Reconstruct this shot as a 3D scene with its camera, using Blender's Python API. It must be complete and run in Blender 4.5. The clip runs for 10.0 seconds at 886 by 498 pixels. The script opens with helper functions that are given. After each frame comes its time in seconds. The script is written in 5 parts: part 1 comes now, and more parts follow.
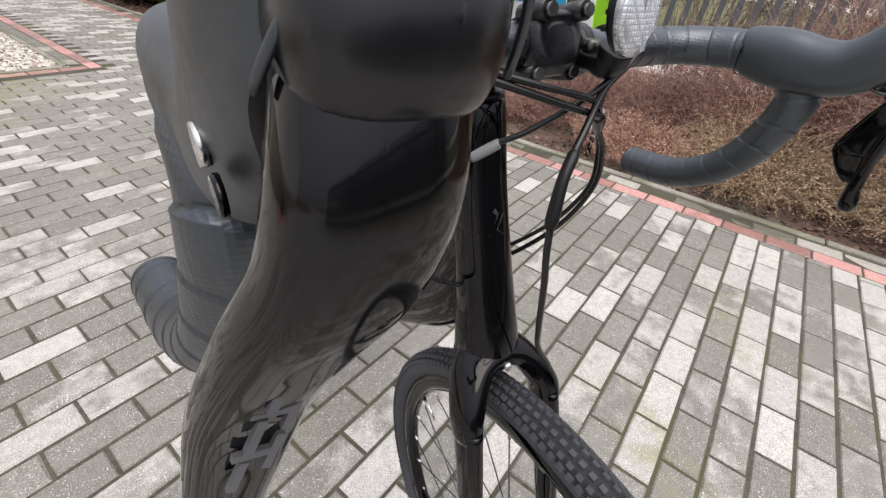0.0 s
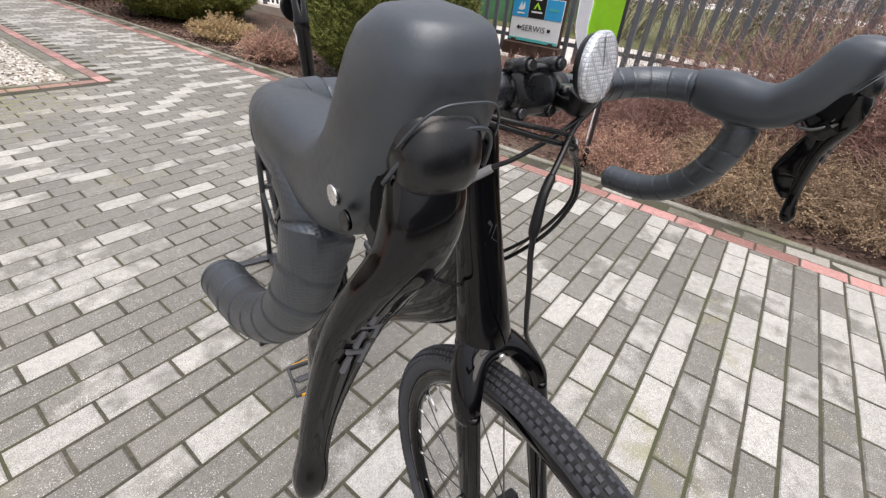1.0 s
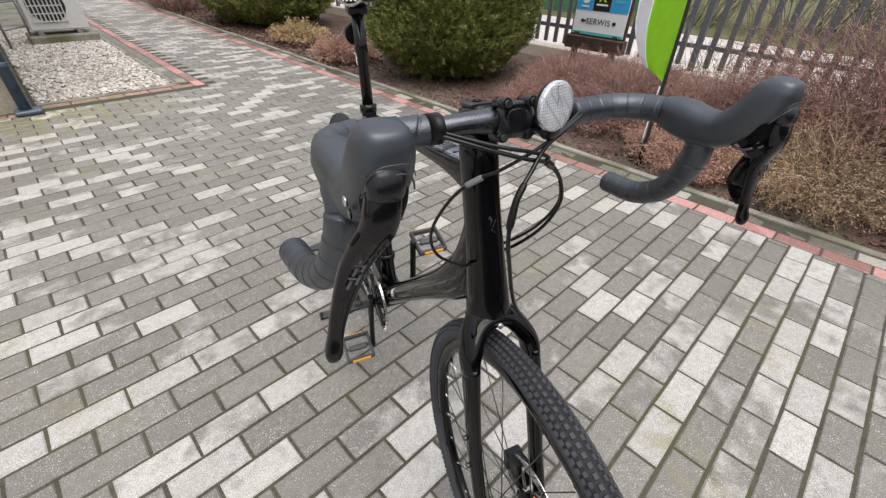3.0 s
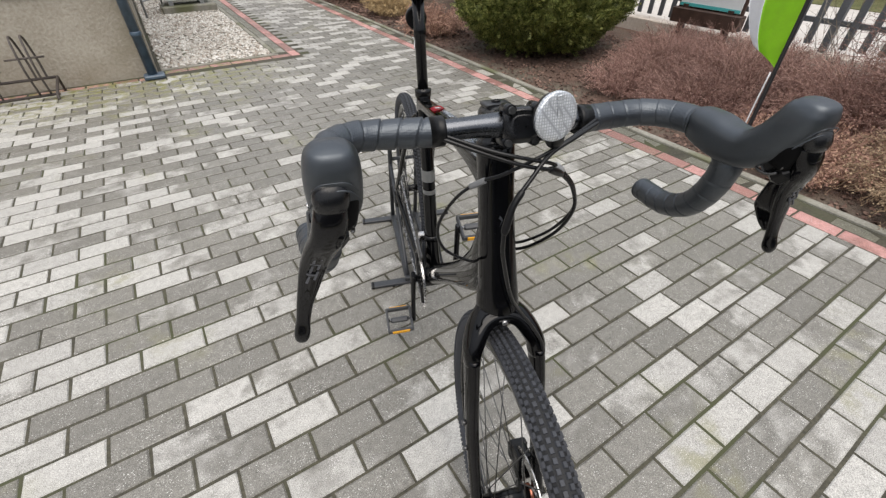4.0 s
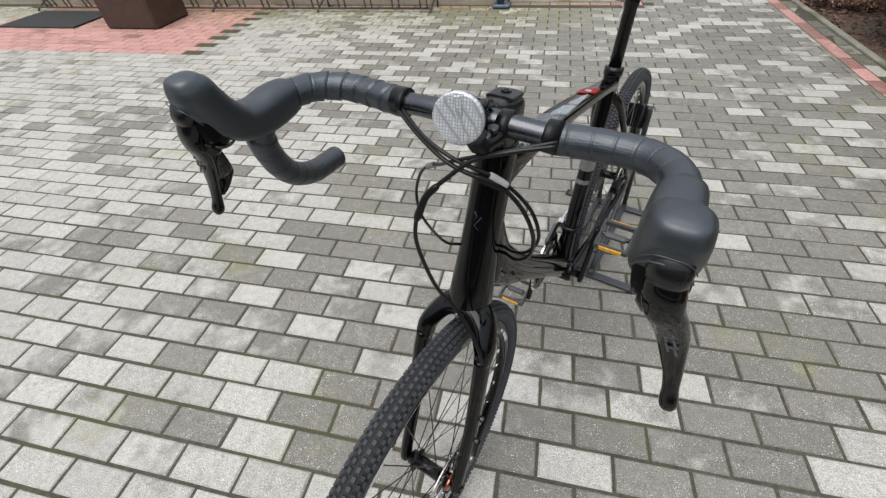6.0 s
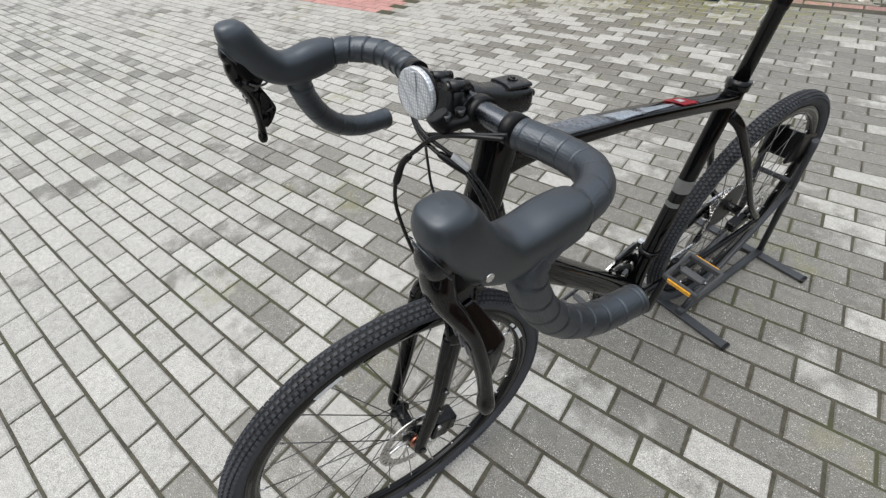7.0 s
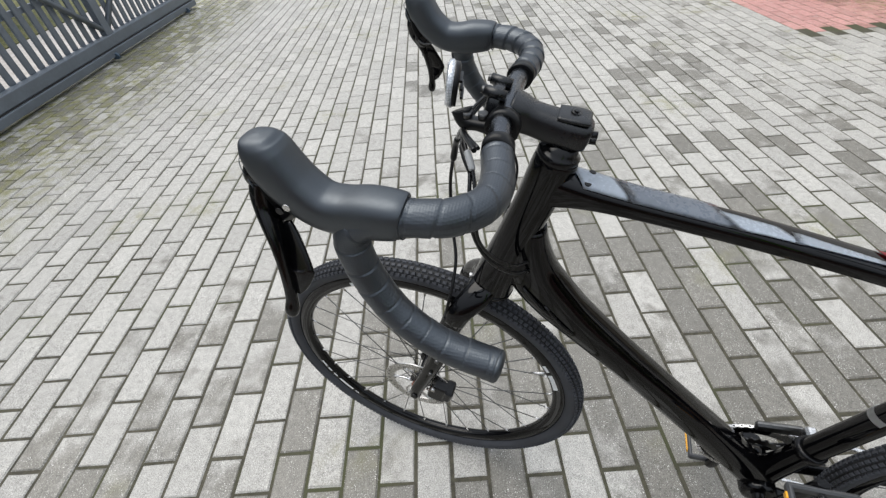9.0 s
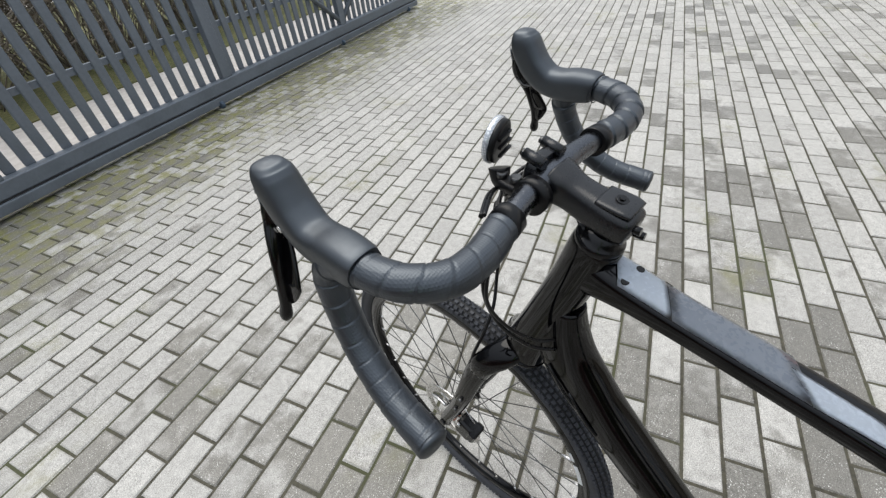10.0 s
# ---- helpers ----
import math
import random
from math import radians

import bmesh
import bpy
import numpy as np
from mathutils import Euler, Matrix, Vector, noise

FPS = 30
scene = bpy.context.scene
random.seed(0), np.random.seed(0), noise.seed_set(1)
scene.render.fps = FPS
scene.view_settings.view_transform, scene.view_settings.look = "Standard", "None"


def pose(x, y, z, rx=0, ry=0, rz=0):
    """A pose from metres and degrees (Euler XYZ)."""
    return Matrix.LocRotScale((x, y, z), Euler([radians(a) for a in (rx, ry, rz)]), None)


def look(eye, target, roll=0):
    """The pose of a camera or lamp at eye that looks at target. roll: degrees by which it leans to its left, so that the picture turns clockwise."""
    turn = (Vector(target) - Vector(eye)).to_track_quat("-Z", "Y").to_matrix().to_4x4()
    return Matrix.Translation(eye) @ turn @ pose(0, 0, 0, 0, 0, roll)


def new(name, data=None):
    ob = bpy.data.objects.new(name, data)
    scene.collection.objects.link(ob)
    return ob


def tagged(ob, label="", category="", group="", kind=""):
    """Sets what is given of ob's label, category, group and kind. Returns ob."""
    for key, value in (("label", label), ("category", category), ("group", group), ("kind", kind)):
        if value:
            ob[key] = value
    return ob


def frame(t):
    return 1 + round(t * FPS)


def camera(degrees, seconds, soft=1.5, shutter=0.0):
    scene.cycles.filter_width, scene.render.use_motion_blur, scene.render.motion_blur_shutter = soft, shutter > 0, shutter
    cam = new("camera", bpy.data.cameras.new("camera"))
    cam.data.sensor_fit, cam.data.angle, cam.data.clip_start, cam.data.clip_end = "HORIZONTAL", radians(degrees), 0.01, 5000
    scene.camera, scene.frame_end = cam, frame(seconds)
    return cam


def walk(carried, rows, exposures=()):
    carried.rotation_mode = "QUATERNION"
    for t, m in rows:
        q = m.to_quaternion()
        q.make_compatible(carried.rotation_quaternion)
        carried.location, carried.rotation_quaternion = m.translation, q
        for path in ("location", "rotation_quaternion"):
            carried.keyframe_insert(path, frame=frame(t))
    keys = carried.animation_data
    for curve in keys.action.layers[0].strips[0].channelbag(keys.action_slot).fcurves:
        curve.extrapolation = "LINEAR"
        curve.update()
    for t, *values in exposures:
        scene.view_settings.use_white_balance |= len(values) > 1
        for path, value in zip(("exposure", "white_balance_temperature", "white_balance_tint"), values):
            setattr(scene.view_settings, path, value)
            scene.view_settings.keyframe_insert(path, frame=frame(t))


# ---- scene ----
cam = camera(93.9, 10, soft=1.35)
PATH = [
    (0, (-0.228, 0.05, 1.054), (1.112, 0.971, -0.11), 5.8),
    (0.5, (-0.247, 0.038, 1.068), (1.111, 0.959, -0.076), 6.0),
    (1, (-0.277, 0.02, 1.09), (1.083, 0.957, -0.039), 5.7),
    (1.5, (-0.307, -0.009, 1.111), (1.04, 0.959, -0.005), 5.1),
    (2, (-0.331, -0.029, 1.132), (0.983, 0.983, 0.015), 4.3),
    (3.5, (-0.313, -0.132, 1.179), (0.714, 1.089, -0.027), 1.1),
    (4, (-0.257, -0.156, 1.198), (0.585, 1.145, -0.067), 0.3),
    (4.5, (-0.196, -0.174, 1.208), (0.405, 1.201, -0.114), -0.7),
    (5, (-0.115, -0.197, 1.22), (0.182, 1.235, -0.144), -2.1),
    (5.2, (-0.069, -0.213, 1.22), (0.101, 1.231, -0.154), -2.5),
    (6.3, (0.213, -0.225, 1.214), (-0.352, 1.084, -0.188), -4.8),
    (6.5, (0.261, -0.201, 1.21), (-0.425, 1.045, -0.196), -5.3),
    (7, (0.336, -0.166, 1.215), (-0.595, 0.901, -0.198), -6.0),
    (7.5, (0.399, -0.118, 1.216), (-0.749, 0.715, -0.195), -6.4),
    (8, (0.484, -0.05, 1.232), (-0.837, 0.499, -0.165), -6.3),
    (8.5, (0.529, 0.023, 1.23), (-0.894, 0.282, -0.152), -6.0),
    (9, (0.525, 0.114, 1.218), (-0.931, 0.08, -0.153), -5.4),
    (9.5, (0.498, 0.195, 1.242), (-0.914, -0.12, -0.14), -4.3),
    (10, (0.454, 0.257, 1.236), (-0.896, -0.449, -0.06), -6.5),
]
EXPOSURES = [(0, 1.0, 6800, 16), (2, 0.93, 6800, 16), (3.5, 0.78, 6750, 13), (5, 0.69, 6750, 11), (6.5, 0.66, 6600, 10), (10, 0.67, 6500, 10)]
walk(cam, [(t, look(eye, target, roll)) for t, eye, target, roll in PATH], EXPOSURES)

# ---- light ----
world = bpy.data.worlds.new("world")
scene.world = world
world.use_nodes = True
wn = world.node_tree
sky = wn.nodes.new("ShaderNodeTexSky")
sky.sky_type, sky.sun_disc = "NISHITA", False
sky.sun_elevation, sky.sun_rotation = radians(59.5), radians(205)
sky.air_density, sky.dust_density, sky.ozone_density = 1.0, 5.0, 1.0
cloud = wn.nodes.new("ShaderNodeMix")  # an even cloud cover over most of the sky
cloud.data_type, cloud.inputs[0].default_value = "RGBA", 0.85
# an overcast sky is brighter overhead than at the horizon
up = wn.nodes.new("ShaderNodeSeparateXYZ")
wn.links.new(wn.nodes.new("ShaderNodeTexCoord").outputs["Generated"], up.inputs[0])
rise = wn.nodes.new("ShaderNodeMapRange")
rise.inputs[3].default_value, rise.inputs[4].default_value = 0.4, 1.3
wn.links.new(up.outputs[2], rise.inputs[0])
veil = wn.nodes.new("ShaderNodeVectorMath")
veil.operation = "SCALE"
veil.inputs[0].default_value = (9.3, 10.1, 11.2)
wn.links.new(rise.outputs[0], veil.inputs["Scale"])
wn.links.new(veil.outputs[0], cloud.inputs[7])
wn.links.new(sky.outputs[0], cloud.inputs[6])
wn.links.new(cloud.outputs[2], wn.nodes["Background"].inputs[0])
wn.nodes["Background"].inputs[1].default_value = 0.072
sun = new("sun", bpy.data.lights.new("sun", "SUN"))
sun.data.energy, sun.data.angle, sun.data.color = 1.5, radians(55), (1.0, 0.955, 0.88)
sun.matrix_world = look((-1.0, -2.2, 6), (0, 0, 0))


# ---- materials ----
class Nodes:
    """A small helper that strings nodes together."""

    def __init__(self, name):
        self.mat = bpy.data.materials.new(name)
        self.mat.use_nodes = True
        self.n, self.l = self.mat.node_tree.nodes, self.mat.node_tree.links
        self.b = self.n["Principled BSDF"]

    def put(self, socket, value):
        if isinstance(value, bpy.types.NodeSocket):
            self.l.new(value, socket)
        else:
            socket.default_value = value

    def feed(self, nd, ins):
        for k, v in ins.items():
            self.put(nd.inputs[int(k[1:])] if k[0] == "i" and k[1:].isdigit() else nd.inputs[k.replace("_", " ")], v)
        return nd

    def add(self, kind, out=0, **ins):
        return self.feed(self.n.new("ShaderNode" + kind), ins).outputs[out]

    def math(self, op, a, b=0.0, c=0.0):
        nd = self.n.new("ShaderNodeMath")
        nd.operation = op
        return self.feed(nd, dict(i0=a, i1=b, i2=c)).outputs[0]

    def remap(self, v, a, b, c=0.0, d=1.0):
        nd = self.n.new("ShaderNodeMapRange")
        nd.interpolation_type = "SMOOTHSTEP"
        return self.feed(nd, dict(i0=v, i1=a, i2=b, i3=c, i4=d)).outputs[0]

    def mix(self, f, a, b):
        nd = self.n.new("ShaderNodeMix")
        nd.data_type = "RGBA"
        return self.feed(nd, dict(i0=f, i6=a, i7=b)).outputs[2]

    def scale(self, vec, f):
        nd = self.n.new("ShaderNodeVectorMath")
        nd.operation = "SCALE"
        return self.feed(nd, dict(i0=vec, Scale=f)).outputs[0]

    def cells(self, vec, scale, randomness, out=0, edges=False):
        nd = self.n.new("ShaderNodeTexVoronoi")
        nd.feature = "DISTANCE_TO_EDGE" if edges else "F1"
        return self.feed(nd, dict(Vector=vec, Scale=scale, Randomness=randomness)).outputs[out]

    def white(self, w):
        nd = self.n.new("ShaderNodeTexWhiteNoise")
        nd.noise_dimensions = "1D"
        return self.feed(nd, dict(W=w)).outputs[0]

    def noise(self, vec, scale, detail=4.0, rough=0.5):
        return self.add("TexNoise", 0, Vector=vec, Scale=scale, Detail=detail, Roughness=rough)

    def bump(self, height, strength, distance=0.002, normal=None):
        ins = {"Strength": strength, "Distance": distance, "Height": height}
        if normal is not None:
            ins["Normal"] = normal
        return self.add("Bump", 0, **ins)

    def set(self, **ins):
        for k, v in ins.items():
            self.put(self.b.inputs[k.replace("_", " ")], v)
        return self.mat


def c4(c, k=1.0):
    return (*[min(1.0, v * k) for v in c], 1.0)


def material(name, color, rough=0.5, metal=0.0, vary=0.15, scale=20.0, bump=0.0, bscale=300.0, coat=0.0, dist=0.001, spec=0.5):
    """A plain surface with a coarse and a fine variation of colour, gloss and relief."""
    k = Nodes(name)
    pos = k.add("TexCoord", 3)
    a, b = k.noise(pos, scale, 5), k.noise(pos, scale * 11, 3)
    f = k.math("MULTIPLY_ADD", b, 0.4, k.math("MULTIPLY", a, 0.6))
    col = k.mix(k.remap(f, 0.32, 0.68), c4(color, 1 - vary), c4(color, 1 + vary))
    m = k.set(Base_Color=col, Roughness=k.remap(f, 0.3, 0.7, max(0.02, rough - 0.07), min(1, rough + 0.07)), Metallic=metal, Coat_Weight=coat, Coat_Roughness=0.05, Specular_IOR_Level=spec)
    if bump:
        k.set(Normal=k.bump(k.noise(pos, bscale, 3), bump, dist))
    return m


paint_black = material("gloss_black_paint", (0.0012, 0.0012, 0.0016), 0.045, vary=0.3, scale=8, spec=0.3)
satin_black = material("satin_black_alloy", (0.004, 0.004, 0.0046), 0.2, vary=0.25, spec=0.3, bump=0.06, bscale=900)
stem_mat = material("matte_black_alloy", (0.005, 0.0055, 0.007), 0.3, vary=0.2, bump=0.1, bscale=1500, spec=0.5)
bar_mat = material("black_anodised_bar", (0.10, 0.106, 0.118), 0.27, 1.0, vary=0.12, scale=30, bump=0.05, bscale=1500)
grey_plastic = material("grey_plastic", (0.15, 0.155, 0.16), 0.35, vary=0.12)
head_mat = material("satin_black_lever_head", (0.003, 0.0032, 0.004), 0.22, vary=0.15, scale=15, spec=0.5)
plastic = material("black_plastic", (0.0035, 0.0035, 0.004), 0.34, vary=0.2, bump=0.08, bscale=800, spec=0.28)
lever_mat = material("gloss_black_lever", (0.0018, 0.0018, 0.0023), 0.09, vary=0.25, scale=12, spec=0.38)
hood_mat = material("matte_rubber_hood", (0.0045, 0.0052, 0.007), 0.44, vary=0.16, scale=30, bump=0.05, bscale=1100, spec=0.85)
hood_mat.node_tree.nodes["Principled BSDF"].inputs["Specular Tint"].default_value = (0.82, 0.91, 1.0, 1.0)
hood_mat.node_tree.nodes["Principled BSDF"].inputs["IOR"].default_value = 1.64
steel = material("bright_steel", (0.62, 0.61, 0.6), 0.26, 1.0, vary=0.2, scale=60)
dark_steel = material("dark_steel", (0.12, 0.12, 0.12), 0.36, 1.0, vary=0.3, scale=60)
silver_plastic = material("silver_grey_plastic", (0.36, 0.37, 0.38), 0.4, vary=0.12)
# near-black with almost no gloss: shade inside the hood's recess, put into the colour
recess_shade_mat = material("hood_recess_shade", (0.002, 0.002, 0.0023), 0.6, vary=0.2, spec=0.1)
cable_mat = material("black_cable_housing", (0.004, 0.004, 0.0045), 0.3, vary=0.2, spec=0.4)
grey_decal = material("grey_decal", (0.085, 0.09, 0.1), 0.3, vary=0.12)
lever_decal = material("lever_decal", (0.07, 0.072, 0.08), 0.45, vary=0.15)
panel_light = material("light_grey_frame_panel", (0.52, 0.58, 0.66), 0.26, vary=0.06, coat=1.0)
panel_dark = material("slate_frame_panel", (0.22, 0.25, 0.3), 0.28, vary=0.08, coat=1.0)
white_mark = material("white_marking", (0.75, 0.76, 0.76), 0.45, vary=0.08)
red_mark = material("red_marking", (0.55, 0.03, 0.05), 0.4, vary=0.1)
amber = material("amber_reflector", (0.75, 0.36, 0.02), 0.25, vary=0.12, scale=200)
pedal_mat = material("dark_grey_pedal", (0.05, 0.052, 0.056), 0.45, vary=0.2)
stand_mat = material("dark_grey_painted_steel", (0.035, 0.038, 0.043), 0.42, vary=0.25, scale=14, bump=0.1, bscale=250)
copper = material("copper_tinted_lock_ring", (0.5, 0.2, 0.13), 0.3, 1.0)


def tape_material():
    k = Nodes("black_bar_tape")
    pos = k.add("TexCoord", 3)
    dots = k.cells(pos, 420.0, 0.15)
    f = k.noise(pos, 40, 4)
    col = k.mix(k.remap(f, 0.3, 0.7), c4((0.007, 0.008, 0.0106)), c4((0.012, 0.0137, 0.018)))
    return k.set(Base_Color=col, Roughness=k.remap(f, 0.3, 0.7, 0.36, 0.45), IOR=1.64, Specular_IOR_Level=0.8, Specular_Tint=(0.82, 0.91, 1.0, 1.0), Normal=k.bump(dots, 0.4, 0.0006))


def tyre_material():
    k = Nodes("tyre_rubber")
    pos = k.add("TexCoord", 3)
    f, g = k.noise(pos, 18, 5), k.noise(pos, 260, 3)
    col = k.mix(k.remap(f, 0.3, 0.75), c4((0.026, 0.028, 0.034)), c4((0.05, 0.054, 0.064)))
    return k.set(Base_Color=col, Roughness=k.remap(f, 0.3, 0.7, 0.6, 0.8), Normal=k.bump(g, 0.15, 0.0006))


def prism_material():
    k = Nodes("clear_prism_reflector")
    pos = k.add("TexCoord", 3)
    cells = k.cells(pos, 330.0, 0.0, 1)
    edge = k.cells(pos, 330.0, 0.0, 0, True)
    tone = k.mix(k.add("SeparateColor", 0, i0=cells), c4((0.62, 0.65, 0.68)), c4((0.74, 0.77, 0.8)))
    tone = k.mix(k.remap(edge, 0.02, 0.22), c4((0.4, 0.42, 0.45)), tone)
    return k.set(Base_Color=tone, Roughness=0.16, Metallic=0.45, Coat_Weight=0.6, Normal=k.bump(edge, 0.8, 0.0007))


tape_mat, tyre_mat, prism_mat = tape_material(), tyre_material(), prism_material()
# darker copy of the tyre rubber: the tread grooves' shade as a colour
groove_shade_mat = material("tyre_groove_shade", (0.009, 0.0095, 0.011), 0.75, vary=0.3, scale=40)


def brick_material(name, light, dark, separate, damp=1.0):
    """Concrete paving block: light when dry, dark where damp; separate tells whether each block is an object."""
    k = Nodes(name)
    pos = k.add("NewGeometry", 0)
    rnd = k.add("ObjectInfo", 5) if separate else k.add("NewGeometry", 8)
    sep = k.n.new("ShaderNodeSeparateXYZ")
    k.l.new(pos, sep.inputs[0])
    x, y = sep.outputs[0], sep.outputs[1]
    # the slab is dampest from under the bicycle towards the flower bed and along the gate, driest to the west
    wet = k.math("ADD", k.remap(x, -1.6, 0.8, 0.1, 0.66), k.math("MULTIPLY", k.math("SUBTRACT", k.noise(pos, 0.9, 3), 0.5), 0.95))
    wet = k.math("ADD", wet, k.math("SUBTRACT", k.remap(y, 0.0, 0.9, -0.02, 0.16), k.remap(y, 1.2, 2.0, 0.0, 0.14)))
    wet = k.math("SUBTRACT", wet, k.remap(y, 0.1, -1.2, 0.0, 0.3))
    wet = k.math("ADD", wet, k.math("MULTIPLY", k.math("MULTIPLY", k.remap(y, 0.3, 1.1, 0.0, 0.24), k.remap(x, -2.4, -1.0)), k.remap(x, 1.2, 0.5)))
    by_gate, by_wall = k.remap(y, -1.75, -2.7), k.math("MULTIPLY", k.remap(y, 3.5, 4.5), k.remap(x, 1.0, 0.2))
    wet = k.math("ADD", wet, k.math("MULTIPLY", by_gate, 0.75))
    wet = k.math("MULTIPLY", wet, damp)
    shift = k.n.new("ShaderNodeVectorMath")
    own_place = k.feed(shift, dict(i0=pos, i1=k.scale((1.0, 0.7, 0.4), k.math("MULTIPLY", rnd, 61.0)))).outputs[0]
    blot = k.math("MULTIPLY_ADD", k.noise(own_place, 17.0, 2, 0.5), 0.42, k.math("MULTIPLY", k.noise(own_place, 6.0, 2, 0.5), 0.58))
    edge = k.math("ADD", k.math("MULTIPLY", k.math("SUBTRACT", blot, 0.5), 1.35), k.math("SUBTRACT", wet, rnd))
    f = k.remap(edge, -0.13, 0.19)
    fine, grit = k.noise(pos, 42, 6, 0.65), k.noise(pos, 360, 2, 0.6)
    tone = k.math("MULTIPLY_ADD", fine, 0.85, k.math("MULTIPLY_ADD", grit, 2.3, -0.58))
    own = k.math("MULTIPLY_ADD", k.white(k.math("MULTIPLY", rnd, 91.7)), 0.22, 0.88)
    tone = k.math("MULTIPLY", tone, own)
    base = k.mix(f, c4(light), c4(dark))
    col = k.scale(base, tone)
    green = k.math("ADD", k.remap(k.noise(pos, 2.2, 4), 0.55, 0.75), k.math("MULTIPLY", k.math("ADD", by_gate, by_wall), 1.7))
    moss = k.math("MULTIPLY", green, k.remap(k.noise(pos, 14, 3), 0.38, 0.68, 0.0, 0.6))
    col = k.mix(moss, col, c4((0.19, 0.185, 0.065)))
    speck = k.remap(k.noise(pos, 270, 2, 0.6), 0.61, 0.67)
    col = k.mix(k.math("MULTIPLY", speck, k.remap(k.noise(pos, 19, 4, 0.7), 0.4, 0.64, 0.22, 0.9)), col, c4((0.78, 0.77, 0.74)))
    return k.set(Base_Color=col, Roughness=k.remap(f, 0, 1, 0.72, 0.46), Normal=k.bump(k.math("ADD", grit, fine), 0.5, 0.0016))


LIGHT, DARK = (0.375, 0.365, 0.342), (0.17, 0.162, 0.143)
brick_near = brick_material("paving_block_single", LIGHT, DARK, True)
brick_far = brick_material("paving_block", LIGHT, DARK, False)
brick_red = brick_material("red_paving_block", (0.46, 0.24, 0.22), (0.27, 0.135, 0.115), False, 0.8)
brick_edge = brick_material("edging_block", (0.33, 0.315, 0.28), (0.13, 0.125, 0.095), False, 1.2)


def ground_material(name, a, b, scale, bump=0.5, dist=0.01, rough=0.9, third=None):
    k = Nodes(name)
    pos = k.add("NewGeometry", 0)
    f, g = k.noise(pos, scale, 6, 0.6), k.noise(pos, scale * 14, 4, 0.6)
    col = k.mix(k.remap(k.math("MULTIPLY_ADD", g, 0.55, k.math("MULTIPLY", f, 0.45)), 0.35, 0.65), c4(a), c4(b))
    if third:
        col = k.mix(k.remap(k.noise(pos, scale * 0.35, 3), 0.48, 0.66), col, c4(third))
    return k.set(Base_Color=col, Roughness=rough, Normal=k.bump(g, bump, dist))


joint_mat = ground_material("mossy_joint_sand", (0.036, 0.033, 0.024), (0.08, 0.074, 0.052), 6, 0.4, 0.004, third=(0.056, 0.06, 0.028))
soil_mat = ground_material("bark_mulch_soil", (0.05, 0.03, 0.022), (0.15, 0.09, 0.066), 4, 0.9, 0.02, third=(0.12, 0.1, 0.075))
road_mat = ground_material("pale_concrete_road", (0.42, 0.39, 0.36), (0.55, 0.52, 0.49), 1.2, 0.2, 0.004)
grass_mat = ground_material("rough_grass", (0.06, 0.075, 0.02), (0.16, 0.15, 0.06), 2.0, 0.8, 0.03)
concrete_mat = ground_material("weathered_concrete", (0.2, 0.19, 0.155), (0.31, 0.3, 0.26), 5, 0.3, 0.004, third=(0.13, 0.135, 0.075))
plinth_mat = ground_material("rough_plinth_plaster", (0.3, 0.265, 0.21), (0.42, 0.385, 0.325), 3, 0.9, 0.008, third=(0.24, 0.21, 0.15))
wall_mat = ground_material("white_render", (0.72, 0.71, 0.69), (0.8, 0.79, 0.77), 3, 0.3, 0.003)
fence_plinth_mat = ground_material("pale_fence_footing", (0.5, 0.43, 0.37), (0.62, 0.56, 0.5), 2.5, 0.2, 0.003)
picket_mat = material("grey_painted_picket", (0.1, 0.107, 0.117), 0.5, vary=0.15, scale=6)
gate_mat = material("slate_grey_gate_paint", (0.12, 0.14, 0.165), 0.42, vary=0.12, scale=5, bump=0.05)
pipe_mat = material("slate_blue_downpipe", (0.055, 0.085, 0.12), 0.35, vary=0.3, scale=18)
rack_mat = material("rusty_grey_rod", (0.075, 0.062, 0.055), 0.55, vary=0.35, scale=25)
brown_wood = material("dark_brown_stained_wood", (0.055, 0.03, 0.022), 0.55, vary=0.3, scale=14, bump=0.3, bscale=60)
lime_cloth = material("lime_green_cloth", (0.34, 0.66, 0.03), 0.75, vary=0.06)
white_cloth = material("white_cloth", (0.75, 0.76, 0.78), 0.75, vary=0.05)
sign_white = material("white_sign_board", (0.72, 0.74, 0.75), 0.35, vary=0.03)
sign_blue = material("sign_blue", (0.03, 0.33, 0.62), 0.35, vary=0.05)
sign_black = material("sign_black", (0.015, 0.015, 0.017), 0.4, vary=0.1)
sign_teal = material("sign_teal", (0.08, 0.42, 0.42), 0.35, vary=0.05)
metal_white = material("off_white_metal", (0.62, 0.62, 0.6), 0.4, vary=0.06)
metal_grey = material("galvanised_metal", (0.3, 0.31, 0.32), 0.42, 0.6, vary=0.15)
mat_rubber = material("black_door_mat", (0.02, 0.022, 0.024), 0.8, vary=0.3, bump=0.5, bscale=120)
green_panel = material("green_sheet_wall", (0.05, 0.16, 0.07), 0.6, vary=0.15, scale=3)


